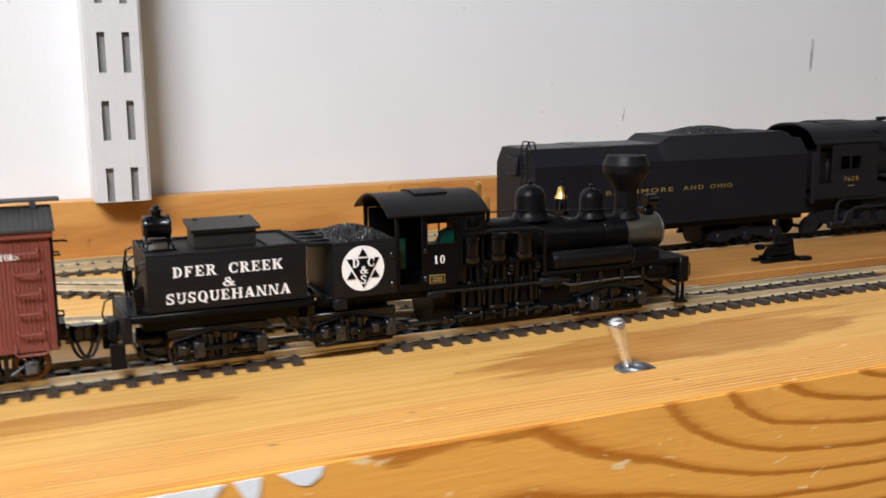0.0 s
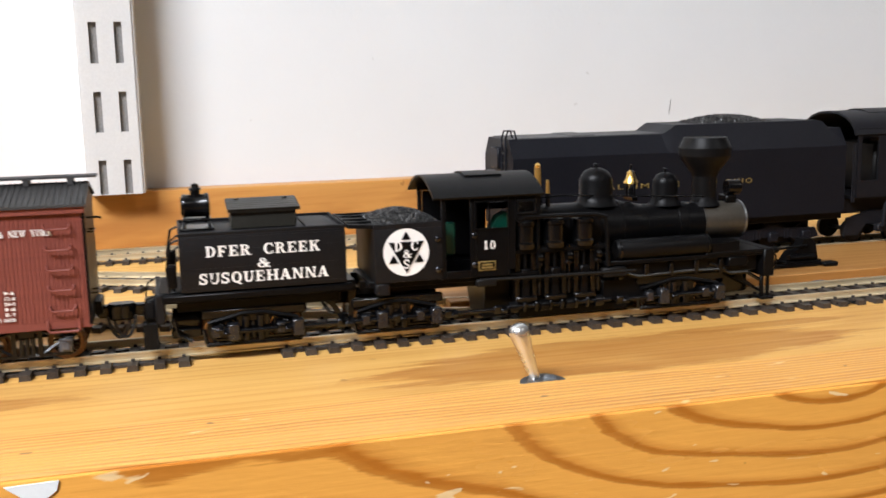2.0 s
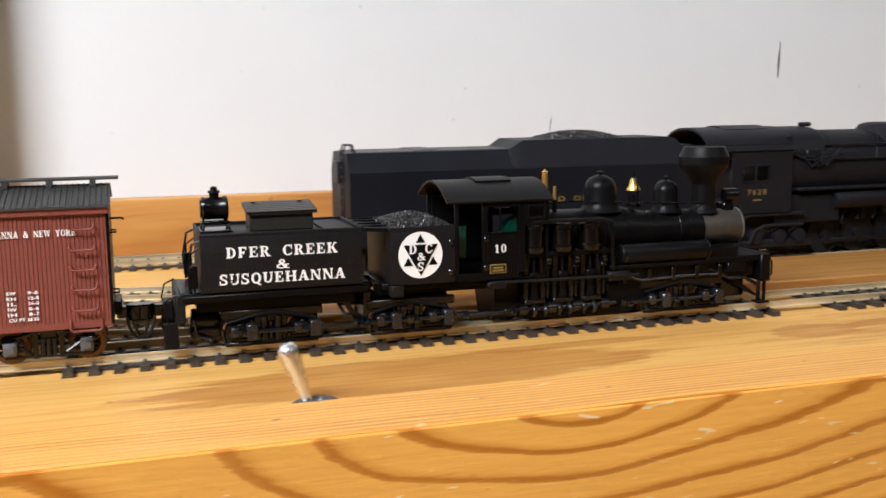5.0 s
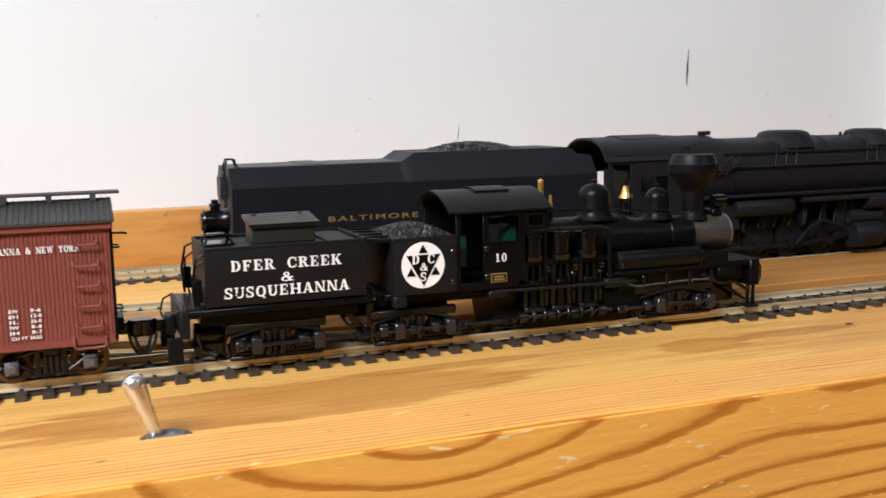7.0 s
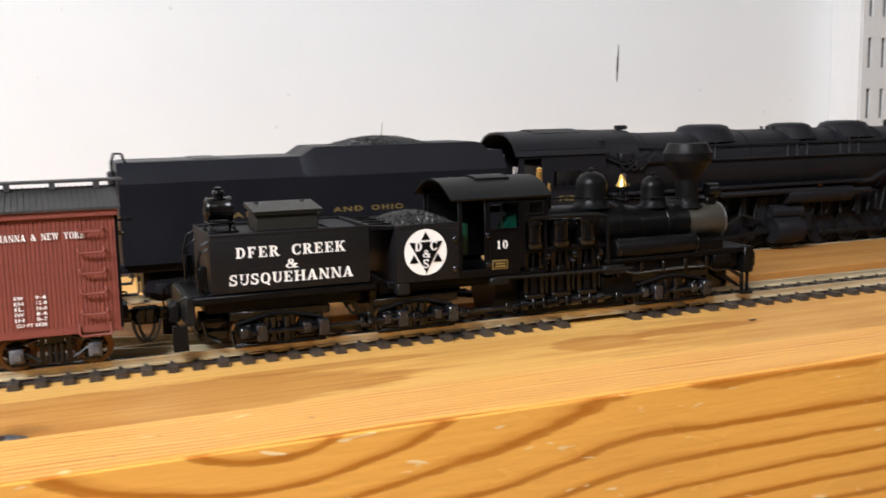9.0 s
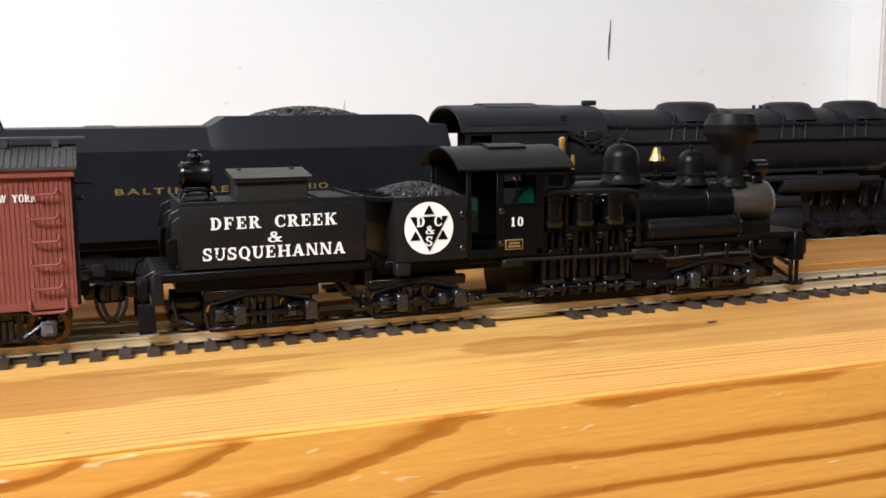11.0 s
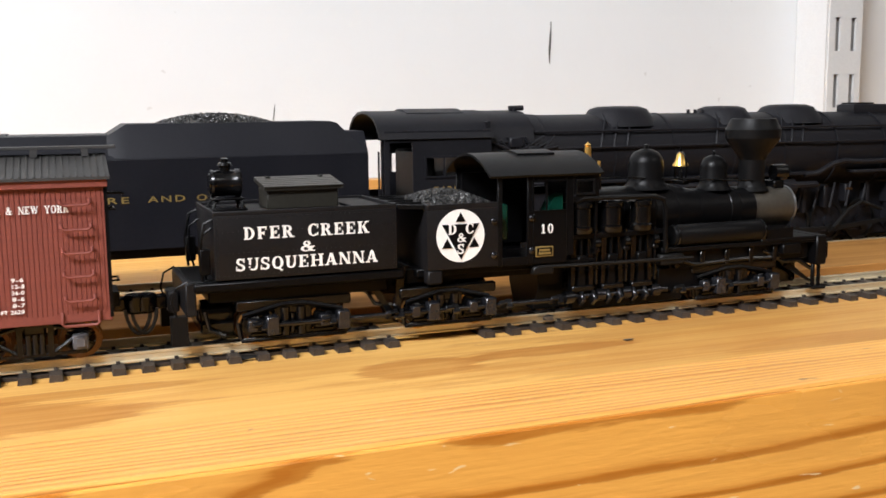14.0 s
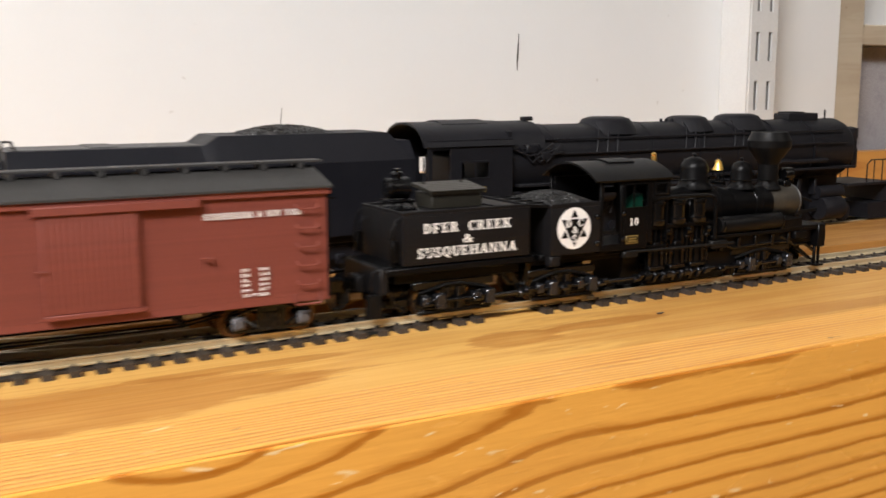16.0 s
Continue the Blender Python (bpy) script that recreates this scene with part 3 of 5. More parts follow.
        rings.append([bm.verts.new((p[0] + n.x * u, p[1] + n.y * u, base + w * height / 2.5)) for u, w in prof])
    k = len(prof)
    for a, b in zip(rings, rings[1:]):
        for j in range(k):
            bm.faces.new((a[j], b[j], b[(j + 1) % k], a[(j + 1) % k]))
    bm.faces.new(rings[0])
    bm.faces.new(rings[-1][::-1])
    bmesh.ops.recalc_face_normals(bm, faces=bm.faces)
    return bm


def tie_mesh():
    bm = B()
    prism(bm, [(-1.7, 0), (1.7, 0), (1.45, 1.8), (-1.45, 1.8)], "Y", -15.2, 15.2)
    for s in (-1, 1):
        for q in (-1.15, 1.15):
            box(bm, -0.5, 0.5, s * 8.75 + q - 0.4, s * 8.75 + q + 0.4, 1.8, 2.5)
    bmesh.ops.scale(bm, vec=(MM, MM, MM), verts=bm.verts)
    me = bpy.data.meshes.new("tie")
    bm.to_mesh(me)
    bm.free()
    me.materials.append(TIE)
    return me


TIE_MESH = tie_mesh()


def track(label, path, pieces):
    """path: y and slope by x; pieces: (first tie, last tie, number of ties)."""
    o = thing("railway_track", label, "track", kind="structure")
    x0, x1 = path.span
    xs = [x0 + (x1 - x0) * i / 60 for i in range(61)]
    for s in (-8.75, 8.75):
        part("rail", rail_mesh(B(), [(x, path.y(x) + s) for x in xs]), RAIL, o, "tarnished nickel-silver rail")
    rng = random.Random(3)
    for a, b, n in pieces:
        web = B()
        for i in range(n):
            x = a + (b - a) * i / (n - 1)
            t = new("tie", TIE_MESH)
            t.parent = o
            t.location = ((x + rng.uniform(-0.12, 0.12)) * MM, path.y(x) * MM, 0)
            t.rotation_euler = (0, 0, math.atan(path.slope(x)) + rng.uniform(-0.012, 0.012))
        for s in (-8.75, 8.75):
            for i in range(n - 1):
                p, q = (a + (b - a) * k / (n - 1) for k in (i, i + 1))
                yp, yq = path.y(p) + s, path.y(q) + s
                prism(web, [(p, yp - 1.5), (q, yq - 1.5), (q, yq + 1.5), (p, yp + 1.5)], "Z", 0.1, 1.0)
        part("tie_web", web, TIE, o, "dark plastic strip joining the ties")
    return o


class Way:
    def __init__(self, x0, x1, y, slope):
        self.span, self.y, self.slope = (x0, x1), y, slope


NEAR = Way(-930, 560, lambda x: 0.0, lambda x: 0.0)
BACK = Way(-430, 560, lambda x: 90.0 + 0.0016 * max(0, -x - 180) ** 2, lambda x: -0.0032 * max(0, -x - 180))
SIDING = Way(-930, -150, lambda x: 188.0, lambda x: 0.0)


def branch_y(x):
    u = max(0.0, -x - 80)
    return 0.247 * u * u / 120 if u < 60 else 0.247 * (u - 30)


BRANCH = Way(-600, -118, branch_y, lambda x: -0.247 * min(1.0, max(0.0, -x - 80) / 60))


# ---- rolling stock ----
def wheelset(parent, x, z, r, gauge=16.5, rim=RUST, spokes=8, half=6.6):
    """Axle and two wheels that turn as one; the wheels' own space turns about y."""
    o = part("wheelset", rod(B(), (0, -9.6, 0), (0, 9.6, 0), 0.9, seg=10), GLOSS, parent, "", (x, 0, z))
    for s in (-1, 1):
        ty = B()
        y = s * 8.4
        lathe(ty, [(r - 1.1, -1.2), (r, -1.2), (r, 1.2), (r - 1.1, 1.2), (r - 1.1, -1.2)], (0, y, 0), "Y", 30)
        lathe(ty, [(r - 0.5, -0.35), (r + 0.65, -0.35), (r + 0.65, 0.35), (r - 0.5, 0.35), (r - 0.5, -0.35)], (0, y - s * 1.4, 0), "Y", 30)
        part("tyre", ty, rim, o, "rusty brown wheel rim")
        sp = B()
        rod(sp, (0, y - 1.0, 0), (0, y + 1.0, 0), 1.5, seg=12)
        for k in range(spokes):
            a = 2 * math.pi * k / spokes
            rod(sp, (0, y, 0), (math.cos(a) * (r - 0.9), y, math.sin(a) * (r - 0.9)), 0.45, 0.35, 6)
        part("spokes", sp, GLOSS, o)
    return o


SPIN = []  # (wheel, place, radius, axis)


def archbar_truck(parent, xc, base, z, r, mat, car=False):
    """Truck sides with journals between two wheelsets."""
    h = base / 2
    for dx in (-h, h):
        w = wheelset(parent, xc + dx, z, r)
        SPIN.append((w, (xc + dx, 0, z), r, "Y"))
    for s in (-1, 1):
        y = s * 12.0
        f = B()
        tube(f, [(xc - h - 2.4, y, z + 2.6), (xc - h, y, z + 2.9), (xc - 3.6, y, z + 4.6), (xc + 3.6, y, z + 4.6), (xc + h, y, z + 2.9), (xc + h + 2.4, y, z + 2.6)], 0.55, 6)
        tube(f, [(xc - h - 2.4, y, z + 2.2), (xc - h, y, z + 2.0), (xc - 3.6, y, z - 2.6), (xc + 3.6, y, z - 2.6), (xc + h, y, z + 2.0), (xc + h + 2.4, y, z + 2.2)], 0.5, 6)
        box(f, xc - h - 1.5, xc + h + 1.5, y - 0.45, y + 0.45, z - 3.0, z - 2.3)
        for dx in (-3.6, 3.6):
            box(f, xc + dx - 0.7, xc + dx + 0.7, y - 0.7, y + 0.7, z - 3.2, z + 4.8)
        for dx in (-1.6, 0, 1.6):
            rod(f, (xc + dx, y, z - 2.4), (xc + dx, y, z + 2.6), 0.75, seg=8)
        part("truck_side", f, GLOSS, parent)
        for dx in (-h, h):
            j = B()
            box(j, xc + dx - 1.9, xc + dx + 1.9, y - 1.4 if s < 0 else y - 0.8, y + 0.8 if s < 0 else y + 1.4, z - 2.0, z + 2.0, 0.4)
            box(j, xc + dx - 1.2, xc + dx + 1.2, y - 1.8 if s < 0 else y + 1.2, y - 1.3 if s < 0 else y + 1.8, z - 1.3, z + 1.2, 0.2)
            part("journal_box", j, JOURNAL if car else GLOSS, parent, "grey journal box with lid")
    bo = B()
    box(bo, xc - 2.4, xc + 2.4, -12.5, 12.5, z + 2.6, z + 5.2, 0.3)
    part("bolster", bo, GLOSS, parent)


def coupler(parent, x, z, d):
    """A knuckle coupler that reaches from x in direction d."""
    bm = B()
    box(bm, min(x, x + d * 7), max(x, x + d * 7), -2.0, 2.0, z - 1.8, z + 1.8, 0.5)
    lathe(bm, [(0, -2.5), (2.5, -2.5), (3.1, -1.8), (3.1, 1.9), (2.5, 2.5), (0, 2.5)], (x + d * 8.4, -1.0, z), "Z", 14)
    box(bm, min(x + d * 6, x + d * 10.6), max(x + d * 6, x + d * 10.6), -3.0, 2.6, z - 2.1, z + 2.1, 0.7)
    part("coupler", bm, GLOSS, parent, "black knuckle coupler")
    hb = B()
    n = 14
    pts = [(x + d * (3 + 6.6 * i / n), -2.8, z - 1.2 - 6.6 * math.sin(math.pi * i / n) ** 0.6) for i in range(n + 1)]
    tube(hb, pts, 0.5, 8)
    part("air_hose", hb, HOSE, parent, "curved black air hose")


def coal_heap(name, parent, x0, x1, y0, y1, z, top, count, seed, size=0.8):
    bm = B()
    rng = random.Random(seed)
    nx, ny = 14, 9
    grid = [[bm.verts.new((x0 + (x1 - x0) * i / nx, y0 + (y1 - y0) * j / ny, z + (top - z) * max(0, math.sin(math.pi * i / nx)) ** 0.7 * max(0, math.sin(math.pi * j / ny)) ** 0.7 * rng.uniform(0.85, 1.05))) for j in range(ny + 1)] for i in range(nx + 1)]
    for i in range(nx):
        for j in range(ny):
            bm.faces.new((grid[i][j], grid[i + 1][j], grid[i + 1][j + 1], grid[i][j + 1]))
    for _ in range(count):
        u, w = rng.random(), rng.random()
        h = z + (top - z) * math.sin(math.pi * u) ** 0.7 * math.sin(math.pi * w) ** 0.7
        lump(bm, (x0 + (x1 - x0) * u, y0 + (y1 - y0) * w, h), size * rng.uniform(0.45, 1.1), rng)
    bmesh.ops.scale(bm, vec=(MM, MM, MM), verts=bm.verts)
    me = bpy.data.meshes.new(name)
    bm.to_mesh(me)
    bm.free()
    me.materials.append(COAL)
    o = new(name, me)
    o.parent = parent
    return tagged(o, "heap of small black coal lumps", kind="stuff")


def rivets(bm, x0, x1, z, y, step, r=0.22):
    x = x0
    while x <= x1 + 1e-6:
        rod(bm, (x, y, z), (x, y - 0.18 if y < 0 else y + 0.18, z), r, r * 0.6, 6)
        x += step


def water_tender():
    o = thing("water_tender", "black riveted water tender with white lettering and rear headlight", "tender")
    tank = B()
    box(tank, -94.5, -45, -16, 16, 22.5, 39.4, 0.5, 2)
    part("tank", tank, SATIN, o, "black steel water tank with raised rim")
    for a, b, c, d in ((-94.5, -45, -16, -15.3), (-94.5, -45, 15.3, 16), (-94.5, -93.8, -15.3, 15.3), (-45.7, -45, -15.3, 15.3)):
        part("rim_strip", box(B(), a, b, c, d, 39.3, 40.4, 0.15), SATIN, o)
    rv = B()
    for z in (23.6, 29.5, 35.0, 38.6):
        rivets(rv, -93.5, -46, z, -16.0, 1.3, 0.16)
    for x in (-93.6, -45.9):
        for k in range(12):
            rod(rv, (x, -16, 24 + k * 1.2), (x, -16.18, 24 + k * 1.2), 0.16, 0.1, 6)
    part("rivet_rows", rv, SATIN, o)
    fr = B()
    box(fr, -101, -42, -13.5, 13.5, 19.0, 22.5, 0.3)
    box(fr, -100, -43, -15.8, -12.5, 19.6, 22.0, 0.5)
    box(fr, -96, -47, -12.4, 12.4, 16.0, 19.2, 0.4)
    box(fr, -78, -69, -9, 9, 14, 19, 0.3)
    part("frame", fr, BLACK, o)
    bc = B()
    lathe(bc, [(0, -98), (3.6, -97.5), (3.8, -90), (3.2, -89), (0, -88.5)], (0, -6, 12.6), "X", 18)
    box(bc, -98, -89, -10, 10, 7.5, 10.5, 0.5)
    tube(bc, [(-97, -12, 14), (-96, -12, 9), (-92, -12, 7)], 0.6, 6)
    part("brake_cylinder", bc, GLOSS, o)
    db = B()
    box(db, -50, -40, -3, 3, 13, 17.5, 0.5)
    prism(db, [(-52, 18), (-50, 18), (-44.5, 9), (-46.5, 9)], "Y", -11, -9.4)
    prism(db, [(-44, 20), (-41.5, 20), (-43, 10), (-44.6, 10)], "Y", -12, -10)
    tube(db, [(-53, -10, 17), (-50, -10, 12), (-44, -10, 11), (-40, -10, 15)], 0.6, 6)
    part("drawbar", db, GLOSS, o)
    sill = B()
    box(sill, -102.2, -99.4, -15.2, 15.2, 13.5, 22.3, 0.4)
    box(sill, -105.5, -102.5, -4, 4, 12.8, 18.6, 0.5)
    part("end_sill", sill, SATIN, o, "black bumper beam")
    for s in (-1, 1):
        st = B()
        prism(st, [(-106.0, 6.0), (-101.6, 6.0), (-101.8, 13.6), (-106.0, 13.6)], "Y", s * 13.2 - 1.4, s * 13.2 + 1.4)
        part("step_plate", st, ROOFB, o)
        gr = B()
        tube(gr, [(-104, s * 14, 12), (-105.6, s * 14, 17), (-104.6, s * 14, 21), (-101.5, s * 14.5, 22.5)], 0.3, 6)
        tube(gr, [(-97.5, s * 14.6, 22.5), (-98.2, s * 14.8, 30), (-96.8, s * 14.8, 37.4), (-94.6, s * 14.8, 38.4)], 0.42, 6)
        tube(gr, [(-96.2, s * 12.2, 22.5), (-97.4, s * 12.2, 27), (-97.2, s * 12.2, 34), (-94.6, s * 12.2, 36)], 0.35, 6)
        box(gr, -98.2, -95.4, s * 14 - 1.2, s * 14 + 1.2, 24, 31, 0.4)
        part("grab_iron", gr, BLACK, o)
    # tank hatch
    ha = B()
    box(ha, -78.4, -58.6, -6.2, 6.2, 39.4, 44.8, 0.3)
    part("hatch_box", ha, HATCH, o, "olive weathered hatch")
    lid = B()
    prism(lid, [(-7.2, 44.6), (7.2, 46.4), (7.2, 47.3), (-7.2, 45.5)], "X", -79.4, -57.4)
    for x in (-76, -61):
        rod(lid, (x, 4.6, 46.6), (x, 4.6, 47.7), 0.8, seg=10)
    lidp = part("hatch_lid", lid, HATCH, o, "sloped olive hatch lid")
    for k in range(6):
        y = -6.6 + k * 2.5
        z = 45.5 + (y + 7.2) * 0.125
        part("lid_board", prism(B(), [(y - 1.05, z - 0.12), (y + 1.05, z + 0.14), (y + 1.05, z + 0.42), (y - 1.05, z + 0.16)], "X", -79.4, -57.4), HATCH, lidp)
    pl = B()
    box(pl, -56.5, -48, -12, 12, 39.2, 40.0, 0.15)
    part("deck_plate", pl, SATIN, o)
    # rear headlight
    br = B()
    for dx in (-3.6, 3.6):
        for dy in (-3.6, 3.6):
            tube(br, [(-88.5 + dx * 1.2, dy * 1.3, 39.5), (-88.5 + dx, dy * 1.1, 41.6), (-88.5 + dx * 0.5, dy * 0.8, 42.6)], 0.45, 6)
    box(br, -92.8, -84.2, -4.6, 4.6, 42.2, 42.9, 0.2)
    box(br, -93.5, -83.5, -5.4, 5.4, 39.4, 40.1, 0.2)
    part("headlight_bracket", br, GLOSS, o)
    lamp = B()
    lathe(lamp, [(0, -4.2), (2.7, -4.2), (3.5, -4.0), (3.75, -3.4), (3.5, -3.0), (3.5, 2.4), (3.8, 2.8), (3.8, 3.8), (3.2, 4.1), (0, 3.8)], (-88.5, 0, 46.6), "X", 28)
    lathe(lamp, [(1.5, 49.4), (1.5, 51.2), (2.0, 51.4), (1.8, 52.1), (1.1, 52.4), (1.1, 53.2), (0, 53.6)], (-88.5, 0, 0), "Z", 16)
    hlp = part("headlight", lamp, GLOSS, o, "round black oil headlight with chimney")
    gl = B()
    lathe(gl, [(0, 0), (2.8, 0), (2.8, 0.4), (0, 0.7)], (-93.0, 0, 46.6), "X", 22)
    part("headlight_lens", gl, STEEL, hlp)
    coupler(o, -105.2, 15.6, -1)
    shay_truck(o, -73.8, 19.5)
    slab_words("lettering", "DeER CREEK", 3.25, WHITE, o, (-69.9, -16.12, 34.5), 34.0, "white slab-serif lettering, one letter worn")
    slab_words("lettering", "&", 2.75, WHITE, o, (-70.0, -16.12, 30.3), 3.9, "white ampersand")
    slab_words("lettering", "SuSQUEHANNA", 3.25, WHITE, o, (-70.0, -16.12, 26.4), 38.6, "white slab-serif lettering, one letter chipped")
    return o


def shay_truck(o, xc, base, r=4.9, z=9.2):
    archbar_truck(o, xc, base, z, r, GLOSS)
    h = base / 2
    # bevel gears, gear housings and the line shaft on the near side
    for dx in (-h, h):
        g = B()
        lathe(g, [(0, -0.7), (3.9, -0.7), (4.1, 0.2), (3.2, 0.9), (0, 0.9)], (xc + dx, -11.0, z), "Y", 26)
        bev = part("bevel_gear", g, GLOSS, o)
        rg = B()
        lathe(rg, [(4.6, -0.4), (5.1, -0.4), (5.1, 0.1), (4.6, 0.1), (4.6, -0.4)], (xc + dx, -11.3, z), "Y", 32)
        part("ring_gear", rg, RINGGEAR, bev, "golden-brown rim of the ring gear")
        hb = B()
        box(hb, xc + dx + 2.0, xc + dx + 5.4, -15.8, -12.2, z - 2.4, z + 2.7, 0.3)
        box(hb, xc + dx - 2.8, xc + dx - 0.2, -15.2, -12.6, z - 1.2, z + 2.0, 0.3)
        part("gear_housing", hb, GREYB, o, "oily dark gear housing")
    ma = B()
    box(ma, xc - h + 1, xc + h - 1, -11.2, 11.2, z - 3.0, z + 4.4, 0.6)
    box(ma, xc - h - 5, xc + h + 6, -6.4, 6.4, z - 4.2, z + 7.0, 0.6)
    box(ma, xc - h - 4, xc + h + 5, -13.2, -12.4, z - 4.4, z - 3.0, 0.2)
    for dx in (-h + 5.4, h - 5.4):
        box(ma, xc + dx - 0.9, xc + dx + 0.9, -12.4, -9.8, z - 3.6, z + 5.4, 0.4)
    for dx in (-2.2, 2.2):
        rod(ma, (xc + dx, -12.6, z - 3), (xc + dx, -12.6, z + 4.4), 1.25, seg=10)
    tube(ma, [(xc - h - 5, -12.2, z + 1), (xc - h - 4.4, -12.2, z - 3), (xc - h - 3, -12.2, z - 4)], 0.7, 6)
    tube(ma, [(xc + h + 6, -12.2, z + 1), (xc + h + 5.6, -12.2, z - 3), (xc + h + 4, -12.2, z - 4)], 0.7, 6)
    box(ma, xc - h - 5.5, xc + h + 6.5, -12.6, -10.4, z + 4.0, z + 6.9, 0.4)
    part("truck_frame", ma, GLOSS, o)
    br = B()
    tube(br, [(xc - h - 4, -13, z + 3.0), (xc - 3, -13, z + 5.4), (xc + 3, -13, z + 5.4), (xc + h + 4, -13, z + 3.0)], 0.6, 6)
    box(br, xc - h - 4.5, xc + h + 4.5, -13.6, -12.8, z - 4.2, z - 3.4, 0.15)
    part("truck_brace", br, BLACK, o)


SHAFTS = []


def line_shaft(o, x0, x1, y=-14.4, z=9.4):
    bm = B()
    c = (x0 + x1) / 2
    rod(bm, (x0 - c, 0, 0), (x1 - c, 0, 0), 0.75, seg=10)
    n = max(2, int((x1 - x0) / 14))
    for i in range(n + 1):
        x = x0 + (x1 - x0) * i / n - c
        box(bm, x - 1.3, x + 1.3, -1.5, 1.5, -0.7, 0.7, 0.25)
        box(bm, x + 1.0, x + 3.2, -0.7, 0.7, -1.5, 1.5, 0.25)
    p = part("line_shaft", bm, STEEL, o, "oily steel line shaft with universal joints", (c, y, z))
    SHAFTS.append((p, (c, y, z)))


def emblem(o):
    """White disc with a dark six-pointed figure and four letters."""
    d = B()
    lathe(d, [(0, 0), (7.3, 0), (7.3, 0.12), (0, 0.12)], (-26.2, -16.14, 30.0), "Y", 48)
    part("emblem_disc", d, WHITE, o, "round white painted emblem")
    st = B()
    c = Vector((-26.2, 30.0))
    for k in range(2):
        pts = []
        for j in range(3):
            a = math.pi / 2 + k * math.pi + j * 2 * math.pi / 3
            pts.append((c.x + 6.5 * math.cos(a), c.y + 6.5 * math.sin(a)))
        if k == 0:
            # only the three free tips of the upright triangle show
            for j in range(3):
                tip = Vector(pts[j])
                mid = c + (tip - c) * 0.595
                side = Vector((-(tip - c).y, (tip - c).x)).normalized() * 1.52
                prism(st, [tuple(tip), tuple(mid + side), tuple(mid - side)], "Y", -16.34, -16.2)
        else:
            prism(st, pts, "Y", -16.36, -16.2)
    part("emblem_star", st, BLACK, o)
    for c, x, z, h, w in (("D", -28.7, 32.0, 3.0, 2.7), ("C", -23.5, 32.0, 3.0, 2.6), ("&", -26.0, 29.5, 2.4, 2.7), ("S", -26.3, 26.3, 2.8, 2.3)):
        slab_words("emblem_letter", c, h, WHITE, o, (x, -16.42, z + 0.5), w, "white letter")


def arc(y0, z0, y1, z1, rise, n=14):
    """Points of a shallow arch from (y0, z0) to (y1, z1)."""
    return [(y0 + (y1 - y0) * i / n, z0 + (z1 - z0) * i / n + rise * (1 - (2 * i / n - 1) ** 2)) for i in range(n + 1)]


def geared_locomotive():
    o = thing("geared_locomotive", "black geared logging locomotive model with balloon stack and brass bell", "locomotive")
    fr = B()
    for s in (-1, 1):
        box(fr, -40, 98, s * 8 - 1, s * 8 + 1, 16.5, 20.5, 0.2)
    box(fr, -38, 20, -12, 14, 18.5, 20.8, 0.3)
    box(fr, 44, 96, -12.6, 12.6, 15.4, 20.8, 0.4)
    box(fr, 40, 58, -12, 12, 8.5, 16, 0.6)
    box(fr, 40, 99, -14.5, 14.5, 20.8, 22.2, 0.2)
    for x in (-29, 67.5):
        box(fr, x - 4, x + 4, -9, 9, 13.8, 18, 0.3)
    part("frame", fr, BLACK, o)
    # bunker
    bk = B()
    box(bk, -36.2, -13.6, -16, 16, 20.8, 37.4, 0.4, 2)
    for a, b, c, d in ((-36.2, -13.6, -16, -15.4), (-36.2, -13.6, 15.4, 16), (-36.2, -35.6, -15.4, 15.4)):
        box(bk, a, b, c, d, 37.3, 38.9, 0.15)
    for y in (-15.8, 12):
        part("bunker_bracket", box(B(), -36, -31.5, y, y + 3.8, 16.8, 20.8, 0.5), SATIN, o)
    part("coal_bunker", bk, SATIN, o)
    fl = B()
    prism(fl, [(-44, 38.0), (-35.8, 37.6), (-35.8, 38.6), (-44, 39.2)], "Y", -14.5, 14.5)
    for y in (-11, -4, 4, 11):
        box(fl, -43.8, -36, y - 0.2, y + 0.2, 38.8, 39.5)
    part("rear_apron", fl, ROOFB, o, "dark slatted apron plate")
    coal_heap("coal_load", o, -36, -14, -15.2, 15.2, 37.6, 41.4, 1300, 5, 0.7)
    bo = B()
    for x, z in ((-16, 33.5), (-16, 24), (-4.0, 33.8), (-4.0, 24.6)):
        lathe(bo, [(1.0, 0), (1.0, 0.5), (0.6, 0.9), (0, 1.0)], (x, -16.0, z), "Y", 12)
    part("handrail_boss", mirrored(bo, -16.0), STEEL, o, "small steel handrail knob")
    emblem(o)
    # cab
    cab = B()
    for s in (-1, 1):
        y0, y1 = (s * 16.1, s * 15.1) if s < 0 else (15.1, 16.1)
        box(cab, -5.2, -3.4, y0, y1, 20.6, 46.6, 0.1)
        box(cab, -3.4, 7.2, y0, y1, 20.6, 35.8, 0.1)
        box(cab, -3.4, 7.2, y0, y1, 44.2, 46.6, 0.1)
        box(cab, 7.2, 9.4, y0, y1, 22.5, 46.6, 0.1)
        box(cab, 9.4, 16.6, y0, y1, 37.6, 40.0, 0.1)
        box(cab, 9.4, 10.2, y0, y1, 40.0, 46.6, 0.1)
        box(cab, 15.8, 17.6, y0, y1, 37.6, 46.6, 0.1)
        box(cab, 10.2, 15.8, y0, y1, 44.0, 46.6, 0.1)
        box(cab, -14.6, -13.2, y0, y1, 20.6, 46.6, 0.1)
        box(cab, -13.2, -5.2, y0, y1, 45.2, 46.6, 0.1)
        box(cab, -13.2, -5.2, y0, y1, 20.6, 23.0, 0.1)
    box(cab, -13.2, 7.2, 14.0, 14.8, 23.0, 45.2)
